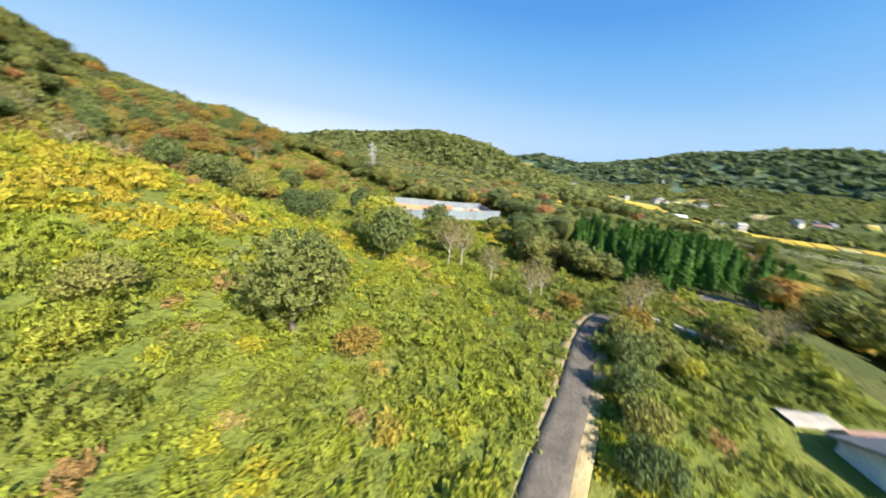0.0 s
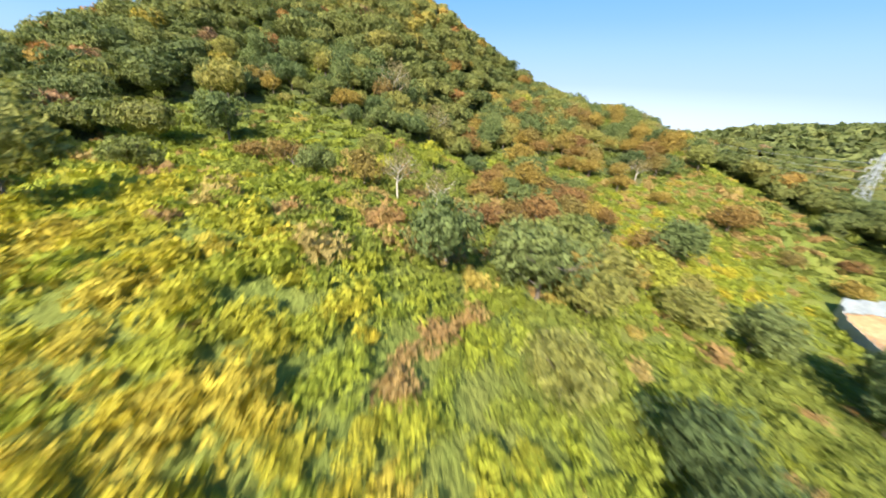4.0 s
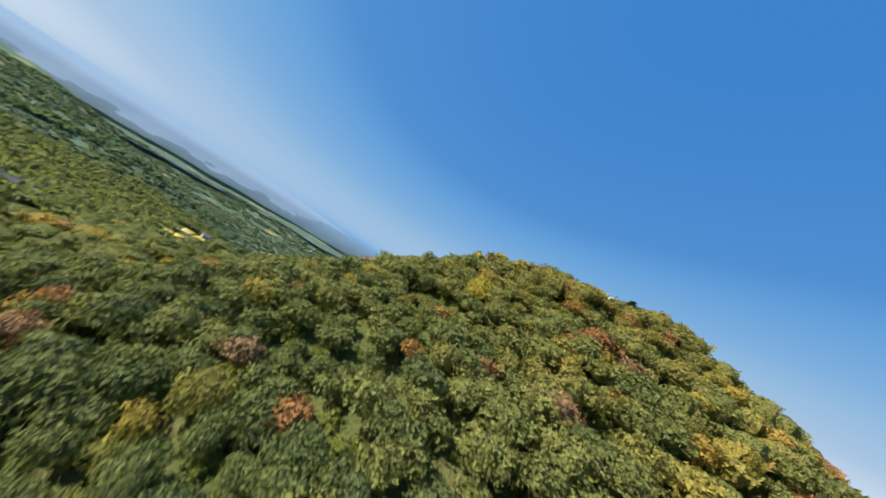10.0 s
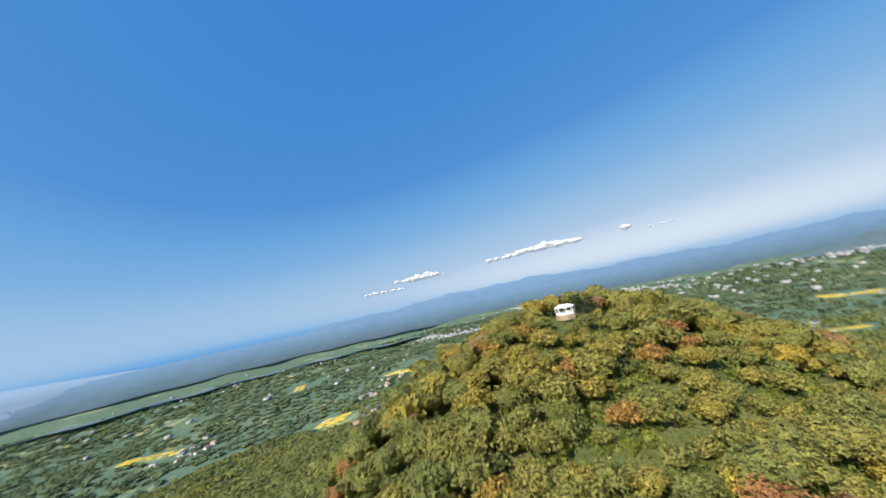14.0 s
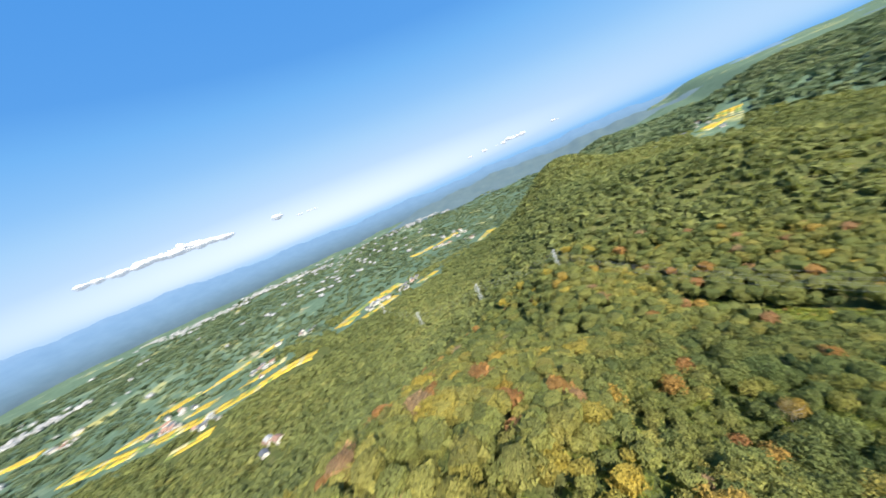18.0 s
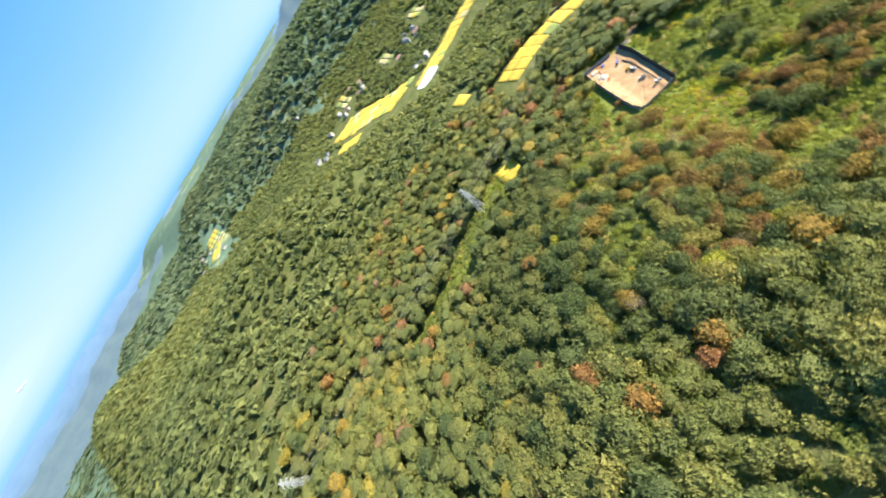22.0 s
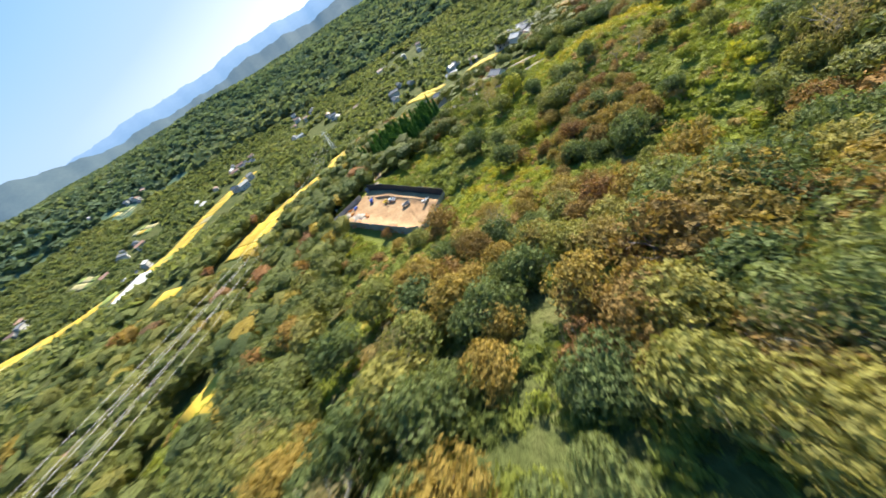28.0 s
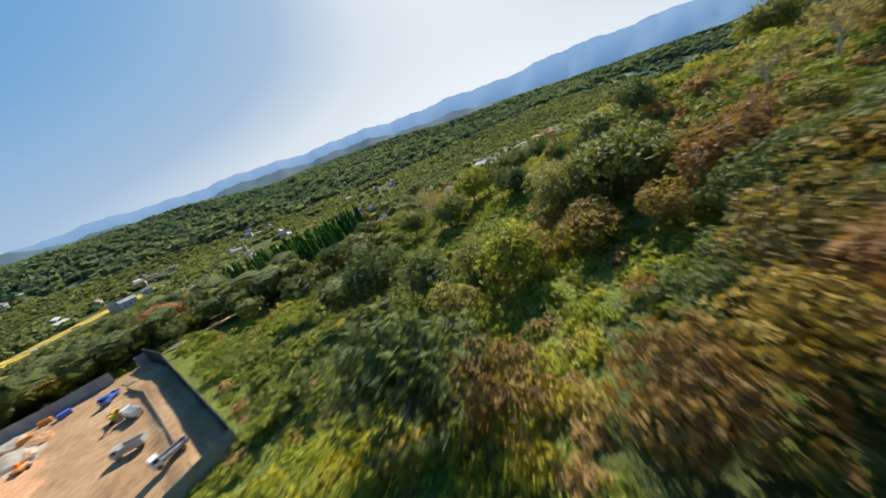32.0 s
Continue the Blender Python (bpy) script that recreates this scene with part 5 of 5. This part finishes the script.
# ---------------------------------------------------------------- clouds and far city
# clouds get a faint emission on top of the sunlight
M_cloud = backdrop_mat("cloud", [(0.3, (0.36, 0.37, 0.39)), (0.7, (0.48, 0.48, 0.48))], (0.75, 0.8, 0.9), 0.2)
cr = random.Random(5)
for az, el, wide, tall, n in ((96, 5.9, 4.5, 0.55, 40), (74, 6.4, 9.0, 0.6, 80), (104, 4.6, 5.0, 0.3, 24), (57, 5.6, 3.0, 0.2, 8), (18, 3.4, 8.0, 0.35, 14)):
    V, Fa = [], []
    off = 0
    crg = np.random.default_rng(int(az) + 200)
    for k in range(n):
        a = radians(az + cr.gauss(0, wide * 0.42))
        e = radians(el + abs(cr.gauss(0, tall * 0.6)) * max(0.25, 1 - abs(math.degrees(a) - az) / wide))
        r = 4250
        s = r * radians(tall) * cr.uniform(0.3, 1.05)
        cvv, cff = cube_sphere(crg, 5, 0.12)
        V.append(cvv * np.array([s * 1.5, s * 1.5, s * 0.75]) + np.array([-math.sin(a) * r - 80, math.cos(a) * r + 80, 60 + r * math.tan(e)]))
        Fa.append(cff + off)
        off += len(cvv)
    tagged(new("backdrop_cloud", mesh_from("backdrop_cloud", np.concatenate(V), np.concatenate(Fa), M_cloud, True)), "low white cumulus cloud over the far mountains", "cloud", kind="structure")

M_town = textured("distant_walls", [(0.3, (0.22, 0.23, 0.24)), (0.7, (0.36, 0.36, 0.35))], 0.02, 0.9, bump=0.0)
STRIPS = [((-3000, 480), (-2500, 900), 60), ((-2650, 1000), (-2250, 1450), 45), ((-1900, 1900), (-1500, 2500), 60), ((-2300, -300), (-1950, 100), 40)]
V, Fa = [], []
for k in range(620):
    a = radians(cr.gauss(54, 6) if k % 8 else cr.uniform(60, 150))
    r = cr.uniform(2500, 3150) if k % 4 else cr.uniform(1300, 2900)
    x, y = -math.sin(a) * r - 80, math.cos(a) * r + 80
    if k % 4 in (1, 2, 3) and k % 8:
        (ax, ay), (bx, by), wide = STRIPS[k // 4 % 4]
        f = cr.random()
        x, y = ax + (bx - ax) * f + cr.gauss(0, wide), ay + (by - ay) * f + cr.gauss(0, wide)
    z = height1(x, y) + (10 if k % 4 else 8)
    s, h = cr.uniform(4, 13), cr.uniform(2, 5)
    b = len(V)
    V += [(x + dx * s, y + dy * s * 0.7, z + dz * h) for dz in (-1, 1) for dx, dy in ((-1, -1), (1, -1), (1, 1), (-1, 1))]
    Fa += [(b + 4, b + 5, b + 6, b + 7), (b, b + 1, b + 5, b + 4), (b + 1, b + 2, b + 6, b + 5), (b + 2, b + 3, b + 7, b + 6), (b + 3, b, b + 4, b + 7)]
tagged(new("far_town", mesh_from("far_town", V, Fa, M_town)), "pale buildings of a distant town on the plain", "town", kind="stuff")


# ---------------------------------------------------------------- single trees
def trunk_mesh(bm, rg, hgt, rad, limbs, spread, lean=0.0):
    top = Vector((lean * hgt, 0, hgt * 0.8))
    mid = Vector((lean * hgt * 0.4 + rg.uniform(-0.15, 0.15), rg.uniform(-0.15, 0.15), hgt * 0.4))
    tube(bm, (0, 0, -0.8), mid, rad, rad * 0.72, 7)
    tube(bm, mid, top, rad * 0.72, rad * 0.3, 6)
    for k in range(limbs):
        a = k * 2.4 + rg.uniform(-0.4, 0.4)
        s = mid.lerp(top, rg.uniform(0.0, 0.8))
        e = s + Vector((math.cos(a) * spread * rg.uniform(0.5, 0.9), math.sin(a) * spread * rg.uniform(0.5, 0.9), hgt * rg.uniform(0.12, 0.34)))
        q = s.lerp(e, 0.55) + Vector((0, 0, 0.1 * hgt * rg.uniform(0, 0.5)))
        tube(bm, s, q, rad * 0.34, rad * 0.22, 5)
        tube(bm, q, e, rad * 0.22, rad * 0.08, 4)
        for j in range(2):
            f = e + Vector((rg.uniform(-1, 1), rg.uniform(-1, 1), rg.uniform(0.1, 0.9))) * spread * 0.4
            tube(bm, q.lerp(e, 0.5), f, rad * 0.12, rad * 0.04, 3)
    return bm


def tones(a, b, c):
    return [(p, (q[0] * 0.86, q[1] * 0.91, q[2] * 0.82)) for p, q in ((0.0, a), (0.5, b), (1.0, c))]


M_barkpale = textured("pale_bark", [(0.3, (0.36, 0.32, 0.26)), (0.7, (0.55, 0.50, 0.42))], 2.5, 0.9)
KINDS = {
    "oak": ("dark green broadleaf tree with a dense rounded crown", foliage("oak_leaves", tones((0.120, 0.155, 0.069), (0.166, 0.199, 0.083), (0.216, 0.239, 0.096)), leaf=0.17, gaps=0.64, through_light=0.30), 2070, 0.071, 15, 0.42, 0.92, M_bark),
    "chestnut": ("olive green broadleaf tree with a broad crown", foliage("chestnut_leaves", tones((0.216, 0.230, 0.078), (0.297, 0.280, 0.091), (0.379, 0.320, 0.105)), leaf=0.17, gaps=0.64, through_light=0.30), 1954, 0.072, 14, 0.42, 0.85, M_bark),
    "maple": ("rust and orange autumn tree with thin foliage", foliage("rust_leaves", tones((0.270, 0.175, 0.071), (0.330, 0.200, 0.075), (0.289, 0.150, 0.075)), leaf=0.17, gaps=0.64, through_light=0.30), 1426, 0.072, 13, 0.0, 0.9, M_bark),
    "zelkova": ("golden brown autumn tree with fading leaves", foliage("gold_leaves", tones((0.333, 0.221, 0.064), (0.414, 0.283, 0.081), (0.279, 0.208, 0.081)), leaf=0.17, gaps=0.64, through_light=0.30), 1747, 0.072, 14, 0.35, 0.85, M_bark),
    "ginkgo": ("bright yellow autumn tree", foliage("yellow_leaves", tones((0.475, 0.380, 0.065), (0.513, 0.440, 0.078), (0.418, 0.360, 0.078)), leaf=0.17, gaps=0.64, through_light=0.30), 1747, 0.072, 13, 0.4, 1.0, M_bark),
    "dead_tree": ("grey-brown half bare tree with fine twigs", foliage("withered_leaves", tones((0.319, 0.250, 0.150), (0.379, 0.300, 0.178), (0.419, 0.320, 0.187)), leaf=0.22, gaps=0.5), 758, 0.061, 12, 0.0, 1.05, M_barkpale),
    "walnut": ("lime yellow-green young tree", foliage("lime_leaves", tones((0.328, 0.339, 0.061), (0.457, 0.420, 0.070), (0.393, 0.380, 0.070)), leaf=0.17, gaps=0.64, through_light=0.30), 1747, 0.076, 14, 0.4, 0.85, M_bark),
    "pine": ("dark pine with flat tiers of needles", foliage("pine_needles", tones((0.057, 0.091, 0.056), (0.077, 0.115, 0.064), (0.090, 0.128, 0.064)), vary=0.25), 1800, 0.06, 0, 0.0, 0.5, M_bark),
}


def tree_proto(kind, seed):
    label, leaf, n, size, lobes, core, flat, bark = KINDS[kind]
    rg, nr = random.Random(seed), np.random.default_rng(seed)
    t = thing(kind if kind == "dead_tree" else kind + "_tree", label + " on the hillside", "tree", group="hillside trees")
    part("trunk", trunk_mesh(bmesh.new(), rg, 1.55, 0.062, 7 if kind != "dead_tree" else 12, 0.85), bark, t)
    if kind == "pine":
        V, Fa = [], []
        off = 0
        for k in range(6):
            zz, rr = 0.75 + 0.22 * k, 0.95 - 0.13 * k
            a = nr.uniform(0, 2 * np.pi, 300)
            r = np.sqrt(nr.uniform(0.03, 1, 300)) * rr * (0.75 + 0.25 * np.sin(a * 5 + k))
            c = np.c_[np.cos(a) * r, np.sin(a) * r, zz - r * 0.12 + nr.normal(0, 0.03, 300)]
            v, f = sprays(nr, c, np.tile([0, 0, 1.0], (300, 1)), size, 0.5)
            V.append(v)
            Fa.append(f + off)
            off += len(v)
        v, f = np.concatenate(V), np.concatenate(Fa)
    else:
        v, f = crown_template(nr, n, size, lobes, core, flat, 0.55, -0.75, 0.66)
        v = v + np.array([0, 0, 1.12])
    c = new("crown", mesh_from("crown", v, f, leaf))
    c.parent = t
    return t


PROTO = {}
PLACED = {}


def plant(kind, x, y, rad, stretch=1.0, turn=0.0):
    """A tree whose crown has that radius; each kind has three forms that repeat."""
    k = PLACED.get(kind, 0)
    PLACED[kind] = k + 1
    key = (kind, k % 3)
    sink = 0.1 if kind in ("dead_tree", "pine") else 0.34 * rad * stretch
    m = pose(x, y, height1(x, y) - sink, 0, 0, turn) @ Matrix.Diagonal((rad, rad, rad * stretch, 1))
    if key not in PROTO:
        PROTO[key] = tree_proto(kind, 31 * (k % 3) + sum(map(ord, kind)))
        PROTO[key].matrix_basis = m
        return PROTO[key]
    s = PROTO[key].scale.copy()
    PROTO[key].scale = (1, 1, 1)
    ob = copy_thing(PROTO[key], m)
    PROTO[key].scale = s
    return ob


pr = random.Random(3)
# trees that stand out
for kind, x, y, rad, st in (("oak", 1.0, 55.8, 4.5, 1.15), ("chestnut", 4.4, 32.4, 4.3, 1.22), ("oak", 1.4, 37.2, 3.2, 1.3), ("zelkova", 9.2, 33.2, 1.9, 0.9), ("chestnut", -6, 27, 2.4, 0.9), ("walnut", -3, 24, 2.0, 0.9), ("dead_tree", 8.8, 66.4, 2.8, 1.6), ("dead_tree", 11.2, 69.2, 2.9, 1.6),
                            ("dead_tree", 23.5, 56, 2.4, 1.6), ("dead_tree", 17, 63, 2.4, 1.4), ("dead_tree", 36.5, 57, 2.6, 1.3), ("dead_tree", 40, 62, 2.6, 1.3), ("dead_tree", 51, 55, 2.4, 1.3), ("dead_tree", 56, 58.5, 2.4, 1.2), ("chestnut", 14, 80, 2.8, 0.9),
                            ("chestnut", 24, 90, 3.4, 0.8), ("chestnut", 34, 50, 2.3, 1.1), ("walnut", 39, 46, 1.8, 0.9), ("oak", 30.2, 31.5, 1.9, 1.1), ("chestnut", 31.0, 35.6, 2.1, 1.1), ("oak", 31.6, 39.6, 1.9, 1.2), ("oak", 33.2, 44.6, 2.2, 1.2), ("zelkova", 36.2, 53.5, 2.2, 1.2), ("dead_tree", 25.4, 60.5, 2.2, 1.4), ("zelkova", 29.0, 58.0, 1.9, 1.0), ("maple", -60.2, 37.4, 2.7, 1.0), ("oak", -57, 41, 2.4, 1.1), ("zelkova", -56, 47, 2.8, 1.1), ("dead_tree", -53.9, 51.3, 2.6, 1.3),
                            ("dead_tree", -51, 56, 2.4, 1.2), ("maple", -52.6, 63.4, 2.6, 0.9), ("zelkova", -100, 23, 3.0, 1.1), ("maple", -102, 52, 3.0, 1.5), ("walnut", -65, 50, 2.4, 0.9), ("maple", -65, 32, 2.6, 0.8), ("chestnut", -95, 112, 3.6, 0.9),
                            ("zelkova", -87, 106, 3.6, 0.9), ("dead_tree", -84, 119, 3.2, 1.0), ("zelkova", -91, 102, 3.2, 0.8), ("maple", -77, 99, 2.0, 0.9), ("zelkova", -94, 111, 3.4, 0.9), ("maple", -99, 112, 3.2, 0.9), ("maple", -35, 141, 2.6, 0.9),
                            ("zelkova", -46, 140, 3.0, 0.9), ("maple", -50, 147, 2.6, 0.8), ("maple", -42, 158, 2.6, 0.8), ("oak", -74, 92, 3.2, 1.0), ("maple", -119, 123, 3.8, 0.9), ("maple", -126, 120, 3.8, 0.8), ("zelkova", -99, 120, 3.4, 0.9),
                            ("zelkova", -54, 134, 3.0, 0.9), ("maple", -114, 125, 2.8, 0.9), ("ginkgo", -161.9, 18, 3.6, 1.6), ("dead_tree", -159, 25, 2.8, 1.1), ("maple", -157, 20.5, 2.6, 1.0), ("zelkova", -48, 79, 2.8, 1.0), ("zelkova", -44, 82, 2.6, 1.0),
                            ("maple", -41, 76, 2.4, 0.9), ("zelkova", -53, 76, 2.6, 1.0), ("pine", -219.5, 50.5, 3.6, 0.9), ("pine", -212.5, 51, 4.2, 0.85), ("pine", -150, 160, 3.4, 1.2), ("pine", -128, 163, 3.2, 1.3), ("pine", -116, 160, 3.0, 1.3),
                            ("pine", -120, 172, 3.4, 1.2), ("pine", -138, 170, 3.2, 1.2), ("pine", -104, 168, 3.2, 1.2), ("oak", 22, 137, 3.0, 1.1), ("oak", 26, 141, 3.4, 1.1), ("oak", 31, 138, 3.0, 1.0), ("chestnut", 19, 147, 3.0, 1.0), ("oak", 22, 152, 3.2, 1.0),
                            ("zelkova", 34, 122, 2.8, 1.0), ("oak", 28, 116, 2.6, 0.9), ("zelkova", -80, 110, 3.0, 0.9), ("zelkova", -73, 117, 2.8, 0.9), ("maple", -65, 128, 2.4, 0.9), ("chestnut", 36.5, 46.5, 2.6, 1.0), ("oak", -60, 86, 2.3, 1.0), ("oak", -63, 79, 2.5, 1.0), ("oak", -56, 75, 2.6, 1.0), ("maple", -57, 70, 2.6, 1.0), ("zelkova", -50, 67, 2.8, 1.0), ("maple", -63, 66, 2.6, 1.0), ("oak", -68, 73, 2.6, 1.0)):
    plant(kind, x, y, rad, st, pr.uniform(0, 360))

# a low line of trees before the rice fields
for k in range(26):
    f = k / 25 * 3
    (ax, ay), (bx, by) = ((62, 196), (84, 160), (122, 128), (165, 110))[int(min(f, 2.99)):][:2]
    f -= int(min(f, 2.99))
    plant(("oak", "chestnut", "oak")[k % 3], ax + (bx - ax) * f + pr.uniform(-4, 4), ay + (by - ay) * f + pr.uniform(-4, 4), pr.uniform(2.3, 3.2), 1.0, pr.uniform(0, 360))

# trees of the hillside beside the flight
for i in single:
    x, y = float(tx[i]), float(ty[i])
    q = float(tt[i])
    kind = "oak" if q < 0.36 else "chestnut" if q < 0.60 else "walnut" if q < 0.74 else "ginkgo" if q < 0.78 else "zelkova" if q < 0.87 else "maple" if q < 0.95 else "dead_tree"
    plant(kind, x, y, float(tr[i]), pr.uniform(0.9, 1.25), pr.uniform(0, 360))


# cedar plantation beside the lane
M_cedar = foliage("cedar_needles", tones((0.067, 0.150, 0.039), (0.085, 0.190, 0.046), (0.114, 0.220, 0.058)), vary=0.3)


def cedar_proto(seed):
    nr = np.random.default_rng(seed)
    t = thing("cedar_tree", "slender green cedar in a dense plantation", "tree", group="cedar plantation")
    part("trunk", tube(bmesh.new(), (0, 0, -0.3), (0, 0, 3.4), 0.1, 0.02, 7), M_bark, t)
    n = 900
    h = nr.uniform(0.0, 1, n) ** 0.8
    a = nr.uniform(0, 2 * np.pi, n)
    r = (1 - h) * 0.95 * nr.uniform(0.55, 1.0, n) + 0.05
    c = np.c_[np.cos(a) * r, np.sin(a) * r, 0.4 + h * 3.3]
    d = np.c_[np.cos(a), np.sin(a), np.full(n, 0.5)]
    v, f = sprays(nr, c, d, 0.14, 0.4)
    ob = new("crown", mesh_from("crown", v, f, M_cedar))
    ob.parent = t
    return t


cx, cy = jitter_grid(np.random.default_rng(4), 34, 92, 76, 140, 3.5)
inside = (np.hypot((cx - 60) / 24, (cy - 106) / 28) < 1) & (line_dist(cx, cy, LANE) > 3.2)
cx, cy = cx[inside][:200], cy[inside][:200]
cp = [cedar_proto(s) for s in (1, 2, 3)]
for k, (x, y) in enumerate(zip(cx, cy)):
    m = pose(float(x), float(y), height1(x, y), 0, 0, pr.uniform(0, 360)) @ Matrix.Diagonal((2.1, 2.1, pr.uniform(2.7, 3.4), 1))
    if k < 3:
        cp[k].matrix_basis = m
    else:
        s = cp[k % 3].scale.copy()
        cp[k % 3].scale = (1, 1, 1)
        copy_thing(cp[k % 3], m)
        cp[k % 3].scale = s
